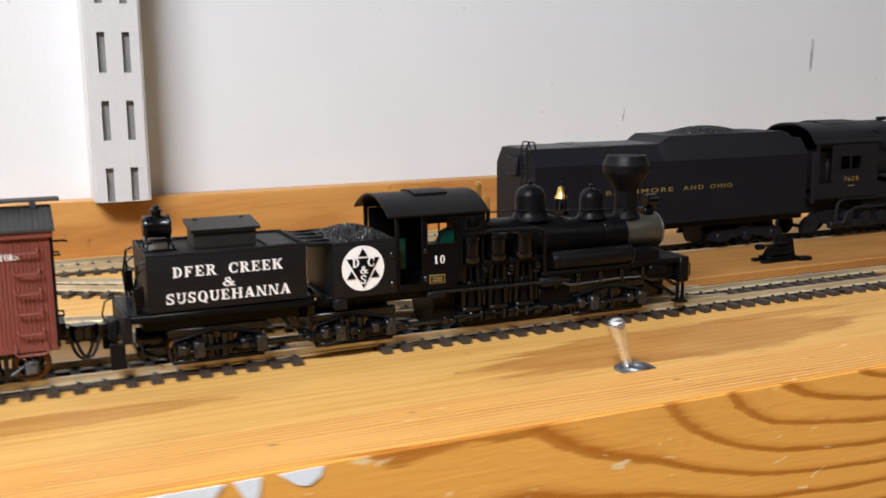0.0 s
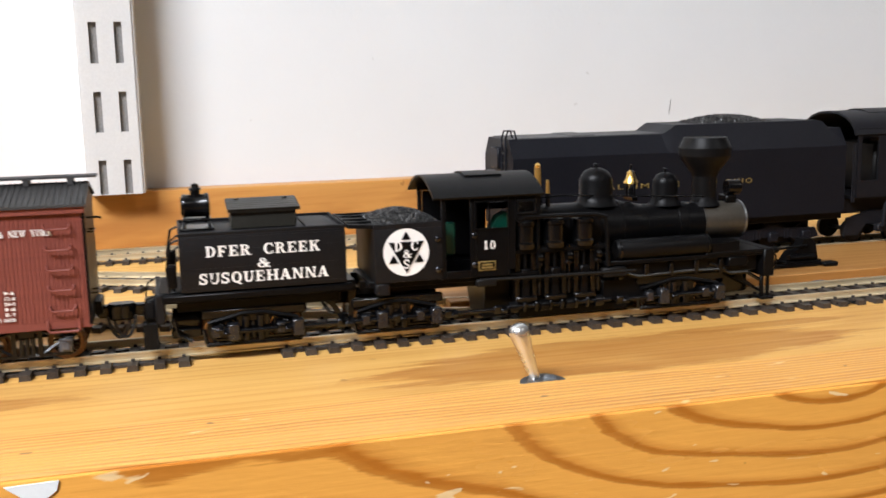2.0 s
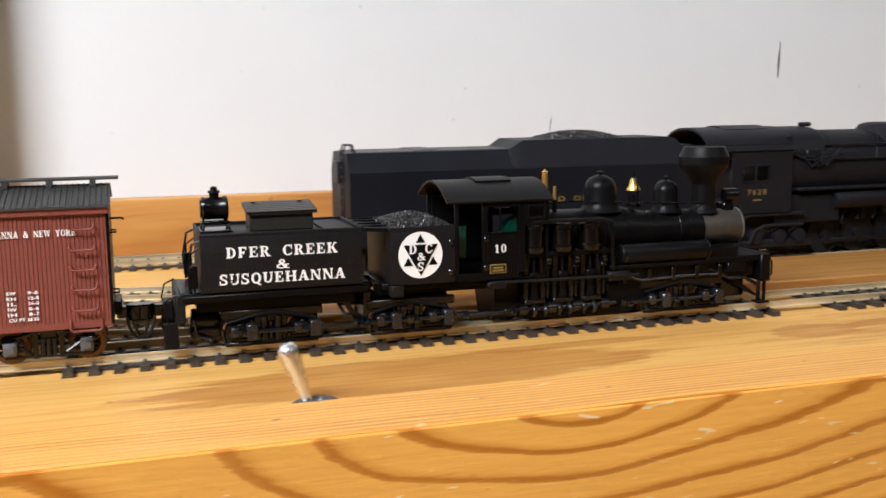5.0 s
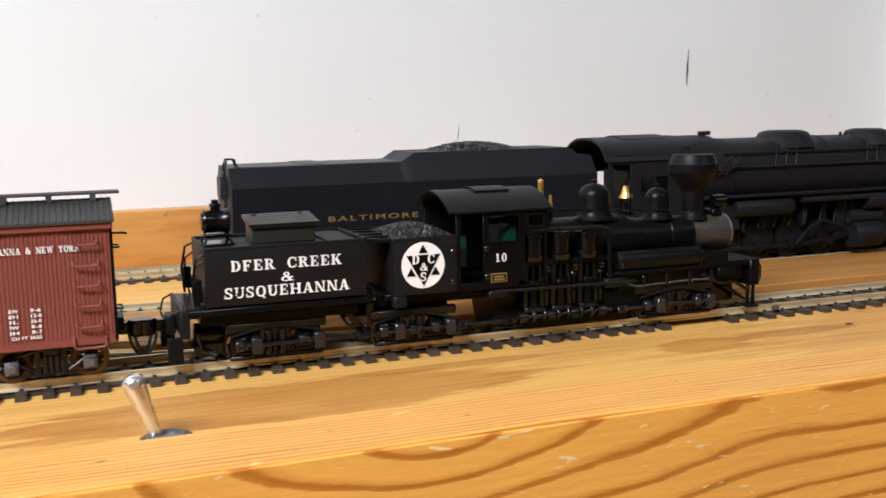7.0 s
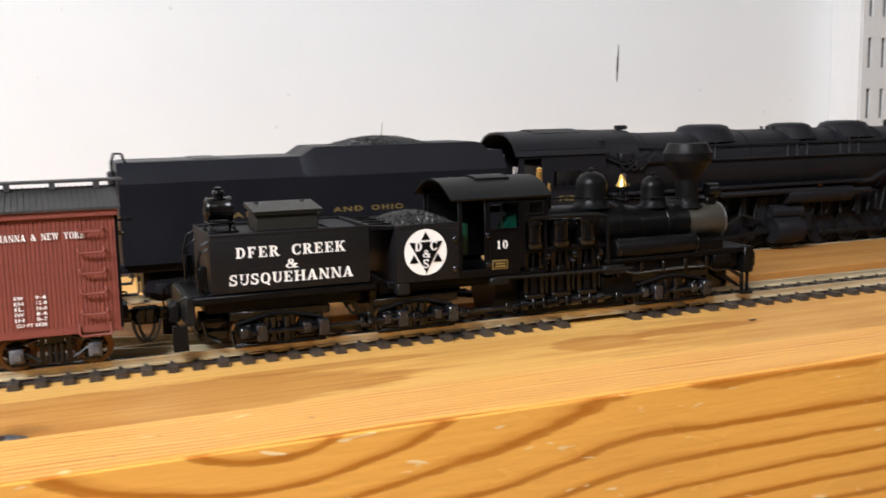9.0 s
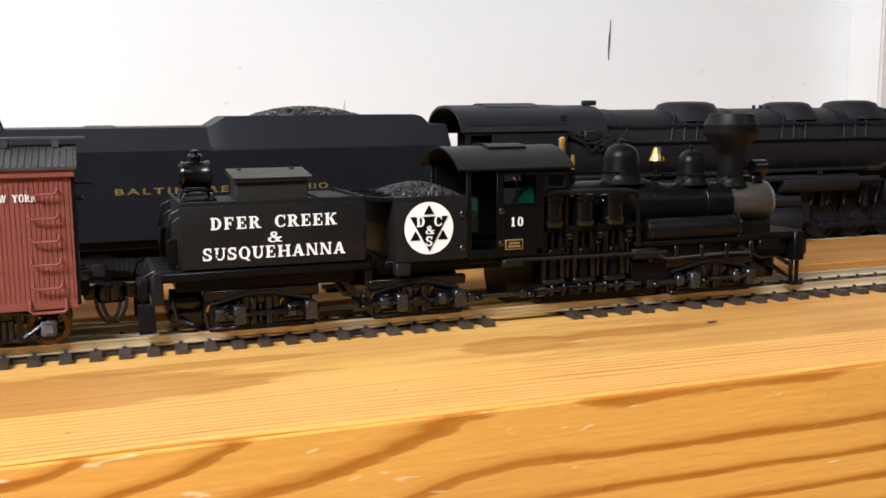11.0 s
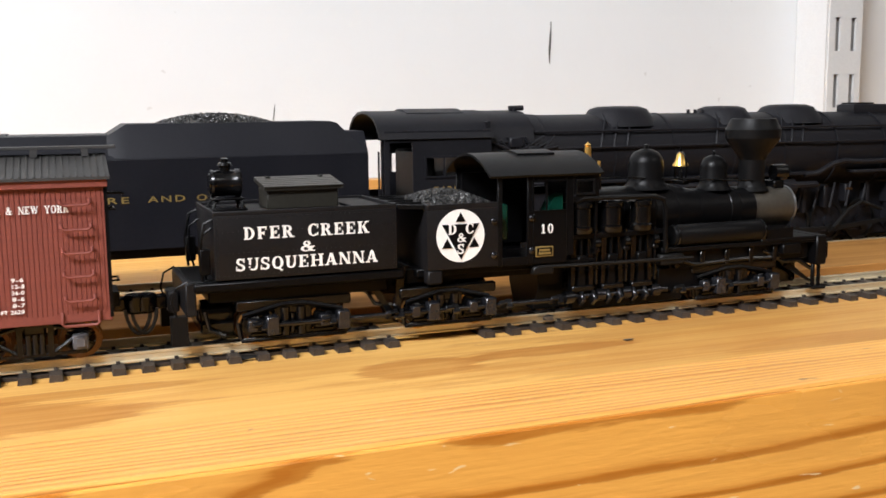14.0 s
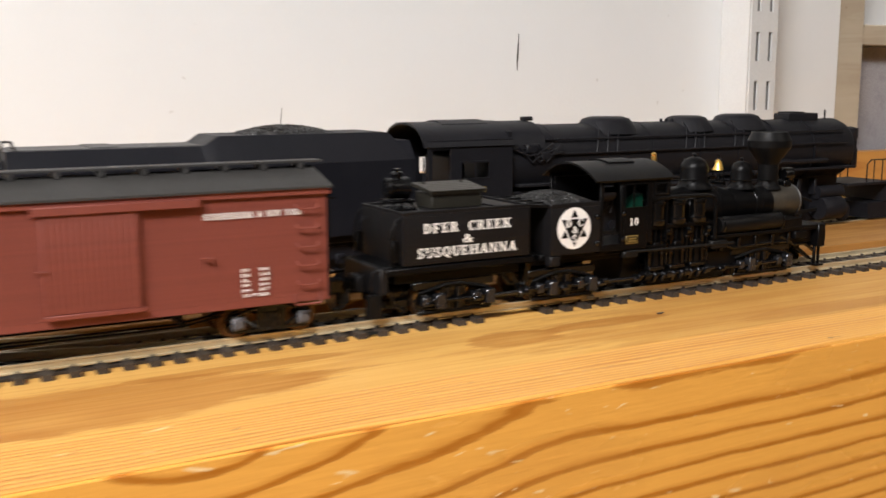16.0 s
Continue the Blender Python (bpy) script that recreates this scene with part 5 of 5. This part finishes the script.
def road_tender():
    o = thing("road_tender", "large dark blue-black steam locomotive tender with gold lettering", "tender", (8, 91, 0))
    o.scale = (1, 1, 1.012)
    x0, x1 = -171.0, -12.4
    bd = B()
    prism(bd, [(-19, 20), (-19, 50), (-13.5, 57.6), (13.5, 57.6), (19, 50), (19, 20)], "X", x0, x1)
    part("tank_body", bd, NAVY, o, "dark tender tank with bevelled upper edge", (0, 0, 0), 12)
    bk = B()
    secs = [(-101.5, 57.55, 13.6), (-100, 58.2, 14.0), (-95, 61.3, 14.2), (-25, 61.3, 14.2), (-22.5, 60.6, 14.6), (-13, 50.4, 18.6)]
    rings = []
    for x, z, h in secs:
        rings.append([bk.verts.new((x, -19.1, 49.6)), bk.verts.new((x, -h, z)), bk.verts.new((x, h, z)), bk.verts.new((x, 19.1, 49.6))])
    for a, b in zip(rings, rings[1:]):
        for k in range(3):
            bk.faces.new((a[k], b[k], b[k + 1], a[k + 1]))
    bk.faces.new(rings[0][::-1])
    bk.faces.new(rings[-1])
    bmesh.ops.recalc_face_normals(bk, faces=bk.faces)
    part("coal_bunker", bk, NAVY, o, "", (0, 0, 0), 12)
    coal_heap("coal_load", o, -84, -44, -11.5, 11.5, 60.6, 64.2, 900, 9, 0.8)
    dk = B()
    box(dk, x0 + 2, -101, -12.8, 12.8, 57.5, 58.0, 0.1)
    box(dk, -142, -132, -12, 12, 57.9, 58.4, 0.1)
    part("rear_deck", dk, DECK, o, "dusty grey tender deck")
    fr = B()
    box(fr, x0 - 1, x1 + 2, -15, 15, 16.5, 20, 0.4)
    part("frame", fr, NAVY, o)
    ld = B()
    for y in (-13.5, -8.5):
        tube(ld, [(x0 - 1.4, y, 22), (x0 - 1.4, y, 58), (x0 - 0.4, y, 61), (x0 + 2.4, y, 61), (x0 + 3.4, y, 57.6)], 0.4, 6)
    for k in range(9):
        tube(ld, [(x0 - 1.4, -13.5, 24 + k * 4), (x0 - 1.4, -8.5, 24 + k * 4)], 0.3, 6)
    part("rear_ladder", ld, NAVY, o, "wire ladder and grab loop")
    lt = B()
    box(lt, x0 - 2.2, x0, -5, 5, 45, 54, 0.5)
    part("rear_lamp", lt, NAVY, o)
    for xc in (-140, -45):
        tr = B()
        prism(tr, [(xc - 24, 9), (xc - 22, 13), (xc - 6, 13.5), (xc - 3, 15), (xc + 3, 15), (xc + 6, 13.5), (xc + 22, 13), (xc + 24, 9), (xc + 14, 7), (xc + 8, 9.6), (xc - 8, 9.6), (xc - 14, 7)], "Y", -13.2, -11.8)
        prism(tr, [(xc - 24, 9), (xc - 22, 13), (xc + 22, 13), (xc + 24, 9)], "Y", 11.8, 13.2)
        for dx in (-8, 8):
            for q in (-1.6, 0, 1.6):
                rod(tr, (xc + dx + q, -12.6, 9), (xc + dx + q, -12.6, 13.4), 0.8, seg=8)
        box(tr, xc - 4, xc + 4, -12, 12, 12, 16.5, 0.3)
        box(tr, xc - 23, xc + 23, -7, 7, 5.6, 16.5, 0.4)
        part("truck_side", tr, NAVY, o)
        for dx in (-17, 0, 17):
            wl = B()
            lathe(wl, [(0, -1), (4.2, -1), (5.2, -1.3), (5.2, 1.0), (0, 1.0)], (xc + dx, -8.6, 9.5), "Y", 26)
            lathe(wl, [(0, -1), (5.2, -1), (5.2, 1.0), (0, 1.0)], (xc + dx, 8.6, 9.5), "Y", 26)
            rod(wl, (xc + dx, -9, 9.5), (xc + dx, 9, 9.5), 1, seg=8)
            part("truck_wheel", wl, NAVY, o)
            jb = B()
            box(jb, xc + dx - 2.2, xc + dx + 2.2, -14.4, -12.4, 7.6, 11.8, 0.4)
            part("journal_box", jb, NAVY, o)
    coupler(o, x0 - 2, 15.6, -1)
    for y in (-13.4, 13.4):
        sp = B()
        tube(sp, [(x0 - 1, y, 17), (x0 - 1.6, y, 9.5), (x0 - 1.2, y, 8.4), (x0 + 5, y, 8.4), (x0 + 5.6, y, 9.5), (x0 + 5.4, y, 17)], 0.55, 6)
        box(sp, x0 - 1.4, x0 + 5.4, y - 1.6, y + 1.6, 8.0, 8.7, 0.2)
        part("step_stirrup", sp, NAVY, o)
    for words, x, w in (("BALTIMORE", -114.6, 37.8), ("AND", -83.4, 12.2), ("OHIO", -66.8, 13.4)):
        lettering("lettering", words, 2.9, GOLD, o, (x, -19.1, 36.4), w, 1.3, 0.03, "worn gold lettering")
    return o


def road_locomotive():
    o = thing("road_locomotive", "large dark articulated steam locomotive model, matt blue-black", "locomotive", (8, 91, 0))
    o.scale = (1, 1, 1.016)
    # cab
    def panel(*d):
        part("cab_panel", box(B(), *d), ROADB, o)

    for s in (-1, 1):
        y0, y1 = (-19.4, -18.6) if s < 0 else (18.6, 19.4)
        for d in ((-4.5, 4.5, 26, 33.5), (-6.5, -4.5, 26, 53), (4.5, 9, 26, 53), (9, 36, 26, 40.2), (9, 36, 47.6, 53), (24, 36, 40.2, 47.6), (-6.5, 36, 53, 57)):
            panel(d[0], d[1], y0, y1, d[2], d[3])
    panel(34, 36, -18.5, 18.5, 26, 60)
    panel(-6.5, 36, -18.5, 18.5, 25, 26.4)
    wf = B()
    for a, b, c, d in ((9.0, 24.4, 47.2, 47.9), (9.0, 24.4, 39.9, 40.6), (9.0, 9.7, 40.6, 47.2), (23.7, 24.4, 40.6, 47.2), (16.4, 17.0, 40.6, 47.2)):
        box(wf, a, b, -19.8, -19.2, c, d)
    part("window_frame", wf, ROADB, o)
    bh = B()
    lathe(bh, [(0, 0), (15.5, 0), (15.5, 8), (0, 8)], (26, 0, 44), "X", 30)
    box(bh, 8, 16, -12, 12, 27, 50, 1.0)
    part("boiler_backhead", bh, DUST, o)
    rf = B()
    pts = [(-20.2, 54.2), (-19.4, 56.4), (-17, 59.4), (-13, 62.0), (-7, 63.8), (0, 64.3), (7, 63.8), (13, 62.0), (17, 59.4), (19.4, 56.4), (20.2, 54.2)]
    shell(rf, pts, 0.9, "X", -8.6, 37)
    part("cab_roof", rf, ROADB, o, "rounded overhanging cab roof")
    vt = B()
    shell(vt, [(-9, 63.4), (-4, 64.7), (0, 65.0), (4, 64.7), (9, 63.4)], 1.0, "X", 6, 29)
    part("roof_vent", vt, ROADB, o)
    hr = B()
    for x in (-7.3, -8.5):
        tube(hr, [(x, -19, 24), (x, -19, 50)], 0.4, 6)
    part("handrail", hr, ROADB, o)
    # boiler
    bl = B()
    lathe(bl, [(0, 36), (17.2, 36), (17.2, 60), (16.8, 62), (16.8, 190), (16.4, 192), (16.4, 262), (15.4, 265), (12, 267), (9, 268), (0, 269)], (0, 0, 45.2), "X", 48)
    part("boiler", bl, ROADB, o, "long matt dark boiler")
    sd = B()
    shell(sd, [(-17.8, 52), (-16.5, 57), (-12.5, 61), (-7, 63.2), (0, 64), (7, 63.2), (12.5, 61), (16.5, 57), (17.8, 52)], 1.2, "X", 37, 55)
    part("firebox_wrapper", sd, ROADB, o)
    for x in (62, 92, 120, 150, 176, 205, 232):
        bn = B()
        lathe(bn, [(16.8, -0.5), (17.05, -0.5), (17.05, 0.5), (16.8, 0.5)], (x, 0, 45.2), "X", 48)
        part("boiler_band", bn, ROADB, o)
    for x0, x1, h in ((88, 117, 3.4), (143, 166, 3.0), (176, 204, 3.4)):
        dm = B()
        c, a = (x0 + x1) / 2, (x1 - x0) / 2
        n = 26
        rings = []
        for f, z in ((1.25, 57.0), (1.08, 60.4), (0.95, 62.4), (0.86, 61.6 + h * 0.7), (0.6, 61.6 + h), (0.0, 61.8 + h)):
            if f == 0:
                rings.append([dm.verts.new((c, 0, z))])
            else:
                rings.append([dm.verts.new((c + a * f * math.cos(2 * math.pi * k / n), 11.5 * f * math.sin(2 * math.pi * k / n), z)) for k in range(n)])
        for p, q in zip(rings, rings[1:]):
            for k in range(n):
                if len(q) == 1:
                    dm.faces.new((p[k], p[(k + 1) % n], q[0]))
                else:
                    dm.faces.new((p[k], p[(k + 1) % n], q[(k + 1) % n], q[k]))
        part("boiler_dome", dm, ROADB, o, "low rounded sand and steam dome")
        for k in range(3):
            tp = B()
            y = -8 - k * 1.2
            xa = x0 + 4 + k * 6
            tube(tp, [(xa, y + 4, 63.4), (xa - 2, -11, 59.6), (xa - 5, -14.6, 55.0), (xa - 7, -16.6, 49)], 0.45, 6)
            part("sand_pipe", tp, ROADB, o)
    st = B()
    box(st, 223, 246, -5.5, 5.5, 60, 64.8, 0.8, 2)
    box(st, 225, 236, -4.6, 4.6, 64.6, 65.6, 0.3)
    part("smokestack", st, ROADB, o, "low double smokestack casing")
    sv = B()
    rod(sv, (53, -3, 62), (53, -3, 65), 1.2, seg=10)
    rod(sv, (51, -3, 64.8), (57, -3, 64.8), 1.0, seg=10)
    part("whistle", sv, ROADB, o)
    part("marker_post", rod(B(), (254, -3, 61), (254, -3, 66.4), 0.5, seg=8), ROADB, o)
    for x in (136, 139.5, 143):
        part("safety_valve", rod(B(), (x, -2, 60), (x, -2, 63.4), 0.9, 0.7, 10), ROADB, o)
    tb = B()
    for y, z in ((-15.2, 55.6), (-17.6, 49.2)):
        tube(tb, [(56, y, z), (120, y, z), (200, y, z), (255, y, z)], 0.5, 6)
    for x in range(60, 255, 16):
        rod(tb, (x, -15, 55.6), (x, -14, 55.4), 0.4, seg=6)
    part("boiler_handrail", tb, ROADB, o)
    for k in range(7):
        fx = B()
        tube(fx, [(38 + k * 2.6, -17.8, 52 + (k % 3)), (45 + k * 2, -18.6, 49 - (k % 2) * 3), (56 + k * 1.5, -18.0, 50 + (k % 3) * 2)], 0.5, 6)
        part("turret_pipe", fx, ROADB, o)
    fx = B()
    box(fx, 44, 50, -19, -16, 50, 54, 0.5)
    box(fx, 52, 57, -19, -16, 47, 50.5, 0.5)
    part("turret_valve", fx, ROADB, o)
    rb = B()
    box(rb, 40, 190, -19.4, -14, 35.2, 36.4, 0.2)
    box(rb, 212, 262, -19.4, -14, 35.2, 36.4, 0.2)
    tube(rb, [(185, -18.6, 35.4), (192, -18.8, 35.8), (200, -18.8, 39.4), (206, -18.8, 40.6), (215, -18.8, 40.0), (240, -18, 40.0)], 1.2, 8)
    tube(rb, [(100, -18, 32.5), (150, -18, 32.5), (182, -18.2, 31), (192, -18.2, 31)], 1.4, 8)
    lathe(rb, [(0, 0), (3.8, 0), (4.2, 1), (4.2, 40), (3.8, 41), (0, 41)], (140, -15.5, 30), "X", 22)
    lathe(rb, [(0, 0), (3.8, 0), (4.2, 1), (4.2, 32), (3.8, 33), (0, 33)], (62, -15.5, 30), "X", 22)
    part("running_board", rb, ROADB, o)
    fb = B()
    box(fb, 36, 262, -7.4, 7.4, 6, 31, 0.4)
    box(fb, 126, 160, -13, 13, 12, 30, 0.6)
    for x in range(58, 250, 12):
        box(fb, x - 1, x + 1, -13.4, -9, 18 + x % 5, 30, 0.3)
    box(fb, 30, 66, -16, 16, 20, 33, 0.6)
    part("frame", fb, ROADB, o)
    # drivers
    for xc in (62, 81, 100, 119, 168, 187, 206, 225):
        for s in (-1, 1):
            w = B()
            y = s * 8.8
            lathe(w, [(8.0, -1.3), (9.2, -1.3), (9.2, 1.3), (8.0, 1.3), (8.0, -1.3)], (xc, y, 13.5), "Y", 36)
            wl = part("driving_wheel", w, DUST, o, "dusty black driving wheel")
            sp = B()
            lathe(sp, [(0, -0.6), (8.1, -0.6), (8.1, 0.6), (0, 0.6)], (xc, y, 13.5), "Y", 30)
            rod(sp, (xc, y - 1.8, 13.5), (xc, y + 1.8, 13.5), 2.2, seg=14)
            for k in range(8):
                a = 2 * math.pi * k / 8 + 0.2
                rod(sp, (xc + math.cos(a) * 5.2, y + s * 0.5, 13.5 + math.sin(a) * 5.2), (xc + math.cos(a) * 5.2, y + s * 0.75, 13.5 + math.sin(a) * 5.2), 1.35, seg=10)
            part("wheel_disc", sp, ROADB, wl)
    for a, b in ((62, 119), (168, 225)):
        sr = B()
        box(sr, a - 2, b + 2, -12.6, -11.6, 9.6, 11.4, 0.3)
        for x in range(a, b + 1, 19):
            rod(sr, (x, -13.0, 10.5), (x, -11.2, 10.5), 1.9, seg=14)
        prism(sr, [(b - 19, 9.6), (b + 16, 12.6), (b + 16, 14.2), (b - 19, 11.6)], "Y", -14.2, -13.2)
        tube(sr, [(b - 19, -14.6, 11), (b - 12, -14.8, 18), (b - 4, -15, 22), (b + 8, -15, 18)], 0.8, 8)
        part("side_rod", sr, DUST, o, "dusty grey side rod")
        cy = B()
        lathe(cy, [(0, b + 14), (6.0, b + 14), (6.4, b + 15), (6.4, b + 30), (6.0, b + 31), (0, b + 31)], (0, -14.6, 13.5), "X", 26)
        lathe(cy, [(0, b + 13), (3.6, b + 13), (3.6, b + 32), (0, b + 32)], (0, -13.6, 22.2), "X", 22)
        box(cy, b + 15, b + 30, -13.5, 13.5, 10, 24, 0.6)
        part("steam_cylinder", cy, ROADB, o)
    for x in (0, 22, 266):
        w = B()
        for y in (-8.8, 8.8):
            lathe(w, [(0, -1), (5.4, -1), (5.4, 1.2), (0, 1.2)], (x, y, 9.7), "Y", 26)
        rod(w, (x, -9, 9.7), (x, 9, 9.7), 1, seg=8)
        part("carrying_wheel", w, ROADB, o)
    tf = B()
    prism(tf, [(-8, 8), (-6, 16), (6, 19), (18, 19), (32, 16), (34, 10), (26, 8), (20, 13), (4, 13), (0, 8)], "Y", -13.6, -12)
    box(tf, -8, 36, -12, 12, 18, 25, 0.4)
    tube(tf, [(9.8, -18, 12), (10.6, -18, 21.7), (12, -18, 24), (16, -18, 25), (44, -18, 25)], 0.9, 8)
    tube(tf, [(15.4, -18, 12), (17.9, -18, 17.6), (23.4, -18, 19.9), (44, -18, 19.8)], 0.8, 8)
    for x in (19.5, 32.4, 43):
        rod(tf, (x, -17.6, 14.6), (x, -13, 14.6), 3.2, seg=18)
    box(tf, 8, 50, -16.8, -13.4, 9.5, 13, 0.5)
    for x in range(60, 225, 9):
        rod(tf, (x, -13.8, 20), (x + 2.5, -13.8, 31), 0.55, seg=6)
    part("trailing_truck", tf, ROADB, o)
    for y in (-6.5, 6.5):
        pm = B()
        lathe(pm, [(0, 34), (4.4, 34), (4.6, 35), (4.6, 44), (4.0, 46), (4.0, 50), (4.4, 51), (4.4, 56), (0, 57)], (271.5, y, 0), "Z", 18)
        part("air_pump", pm, ROADB, o)
    pl = B()
    box(pl, 262, 299, -15, 15, 24.4, 26, 0.3)
    box(pl, 296, 300, -16, 16, 14, 26, 0.4)
    prism(pl, [(282, 14), (300, 14), (306, 5), (284, 5)], "Y", -13, 13)
    part("pilot", pl, ROADB, o, "dark pilot deck and footplate")
    for y in (-14.4, 14.4):
        ph = B()
        tube(ph, [(278, y, 26), (278, y, 36), (281, y, 38.4), (295, y, 38.4), (297.4, y, 36.6), (297.4, y, 26)], 0.4, 6)
        for x in (284, 291):
            rod(ph, (x, y, 26), (x, y, 38.4), 0.35, seg=6)
        part("pilot_handrail", ph, ROADB, o)
    hd = B()
    lathe(hd, [(0, 0), (3.4, 0), (3.6, 1), (3.6, 6), (3.2, 7), (0, 7)], (268, 0, 52), "X", 22)
    part("headlight", hd, ROADB, o)
    cl = B()
    box(cl, 209, 212, -18.6, -17.6, 27.8, 28.8)
    box(cl, 158, 160.4, -18.9, -17.9, 34.0, 35.0)
    part("classification_tag", cl, RUST, o, "small orange-brown fitting")
    lettering("cab_number", "7628", 3.4, GOLD, o, (17.5, -19.55, 35.4), 10, 1.3, 0.03, "gold number")
    bar = B()
    box(bar, 15.6, 19.8, -19.6, -19.45, 31.6, 32.3)
    part("class_bar", bar, GOLD, o)
    return o


def toggle_switch():
    o = thing("toggle_switch", "chromed bat-handle toggle switch set into the board", "switch", (-202.2, -64.6, 0))
    nt = B()
    lathe(nt, [(0, -2), (6.7, -2), (6.7, 0.2), (6.3, 0.5), (4.7, 0.6), (4.4, 1.3), (3.4, 1.4), (3.2, 0.6), (0, 0.6)], (0, 0, 0), "Z", 36)
    part("bushing", nt, ZINC, o, "dull grey threaded bushing and washer")
    h = B()
    a, b = Vector((-2.5, 0.5, 1.4)), Vector((-7.4, 0.5, 16.0))
    m = Matrix.Translation(a) @ (b - a).to_track_quat("Z", "Y").to_matrix().to_4x4()
    lathe(h, [(1.45, 0), (1.6, 2), (2.1, 8), (2.75, 13.2), (2.85, 14.4), (2.6, 15.4), (1.7, 16.3), (0, 16.6)], (0, 0, 0), "Z", 30)
    bmesh.ops.transform(h, matrix=m, verts=h.verts)
    part("lever", h, CHROME, o, "satin nickel lever, rounded tip")


def ground_throw():
    o = thing("switch_stand", "black cast switch stand beside the track", "switch stand", (-49, 41, 4.0))
    o.scale = (0.85, 0.9, 0.6)
    b = B()
    for dy in (-3.5, 3.5):
        box(b, -15, 15, dy - 1.6, dy + 1.6, 0, 2.6, 0.5)
    box(b, -10, 9, -5, 5, 2.6, 4.2, 0.5)
    box(b, 9, 17, -8, -3, 0.2, 3.2, 0.7)
    part("base", b, BLACK, o)
    w = B()
    prism(w, [(-9, 4), (9, 4), (7, 17), (4.4, 19.2), (0.8, 19.2), (-1, 13), (-6, 10)], "Y", -3, 3)
    rod(w, (-8, -3.6, 7), (6, -3.6, 7), 1.7, seg=12)
    part("housing", w, BLACK, o)
    l = B()
    rod(l, (-15, -3.2, 13.4), (2, -3.2, 14.6), 0.9, seg=10)
    lathe(l, [(0, 0), (2.2, 0.2), (2.4, 2), (2.2, 3.8), (0, 4)], (-18.4, -3.2, 13.2), "X", 14)
    part("weight_lever", l, BLACK, o)


def wall_end():
    """Bare post and grey panel past the end of the wall."""
    p = B()
    box(p, 453.5, 484, 243, 300, -940, 1290, 1.0)
    solid("timber_post", p, RAWWOOD, "unpainted softwood post at the end of the wall", "post", kind="structure")
    q = B()
    box(q, 484.5, 935, 246, 300, 113, 129, 1.0)
    solid("timber_lintel", q, RAWWOOD, "unpainted softwood rail over the grey panel", "rail", kind="structure")
    g = B()
    box(g, 484.5, 1690, 262, 282, -940, 112.5)
    solid("wall_panel", g, GREYP, "grey panel beyond the timber post", "panel", kind="structure")
    w = B()
    box(w, 484.5, 1690, 264, 341, 129.5, 1290)
    solid("wall_return", w, WALL, "white wall over the timber rail", "wall", kind="structure")


def crumb(name, mat, at, size, label, category, seed):
    bm = B()
    rng = random.Random(seed)
    lump(bm, (0, 0, 0), 1.0, rng)
    bmesh.ops.scale(bm, vec=size, verts=bm.verts)
    solid(name, bm, mat, label, category, at)


crumb("solder_joint", ZINC, (25.4, -10.6, 3.2), (2.2, 0.9, 1.3), "silver solder blob on the rail side", "solder", 1)
crumb("solder_joint", ZINC, (-62, 9.6, 4.0), (4.0, 1.1, 0.9), "silver solder blob on the rail side", "solder", 2)
crumb("solder_joint", ZINC, (-104, 9.4, 3.8), (4.4, 1.0, 0.9), "silver solder blob on the rail side", "solder", 3)
crumb("wood_chip", SOOT, (39.0, -34.5, 0.4), (2.4, 0.5, 0.4), "tiny dark splinter lying on the board", "splinter", 4)
crumb("rail_joiner", DUST, (-66.5, -13.6, 1.2), (4.2, 0.9, 0.8), "loose dark rail joiner beside the ties", "rail joiner", 5)
toggle_switch()
ground_throw()
wall_end()
tender = water_tender()
engine = geared_locomotive()
car = boxcar()
road_tender()
road_locomotive()
track("near model track, dark plastic ties and tarnished rails", NEAR, ((-923, -297.7, 85), (-267, -24.4, 34), (4.6, 560, 67)))
track("rear model track, dark plastic ties and tarnished rails", BACK, ((-428, 558, 134),))
track("curved model track branching off between the others", BRANCH, ((-598, -226, 51),))
track("model siding track close to the wall", SIDING, ((-928, -152, 106),))


def travel(t):
    """Millimetres rolled at t, smooth through the table."""
    ts, ss = zip(*TRAVEL)
    i = max(0, min(len(ts) - 2, sum(1 for q in ts if q <= t) - 1))

    def slope(k):
        a, b = max(0, k - 1), min(len(ts) - 1, k + 1)
        return (ss[b] - ss[a]) / (ts[b] - ts[a])

    h = ts[i + 1] - ts[i]
    u = (t - ts[i]) / h
    return (2 * u**3 - 3 * u**2 + 1) * ss[i] + (u**3 - 2 * u**2 + u) * h * slope(i) + (3 * u**2 - 2 * u**3) * ss[i + 1] + (u**3 - u**2) * h * slope(i + 1)


def motions():
    rows = [(t, pose(s * MM, 0, 0)) for t, s in TRAVEL]
    for o in (tender, engine, car):
        walk(o, rows)
    steps = [i / 4 for i in range(65)]
    for w, (x, y, z), r, axis in SPIN:
        walk(w, [(t, pose(x * MM, y * MM, z * MM, 0, math.degrees(travel(t) / r), 0)) for t in steps])
    fine = [i / 8 for i in range(129)]
    for w, (x, y, z) in SHAFTS:
        walk(w, [(t, pose(x * MM, y * MM, z * MM, math.degrees(travel(t) / 4.9 * 2), 0, 0)) for t in fine])


motions()
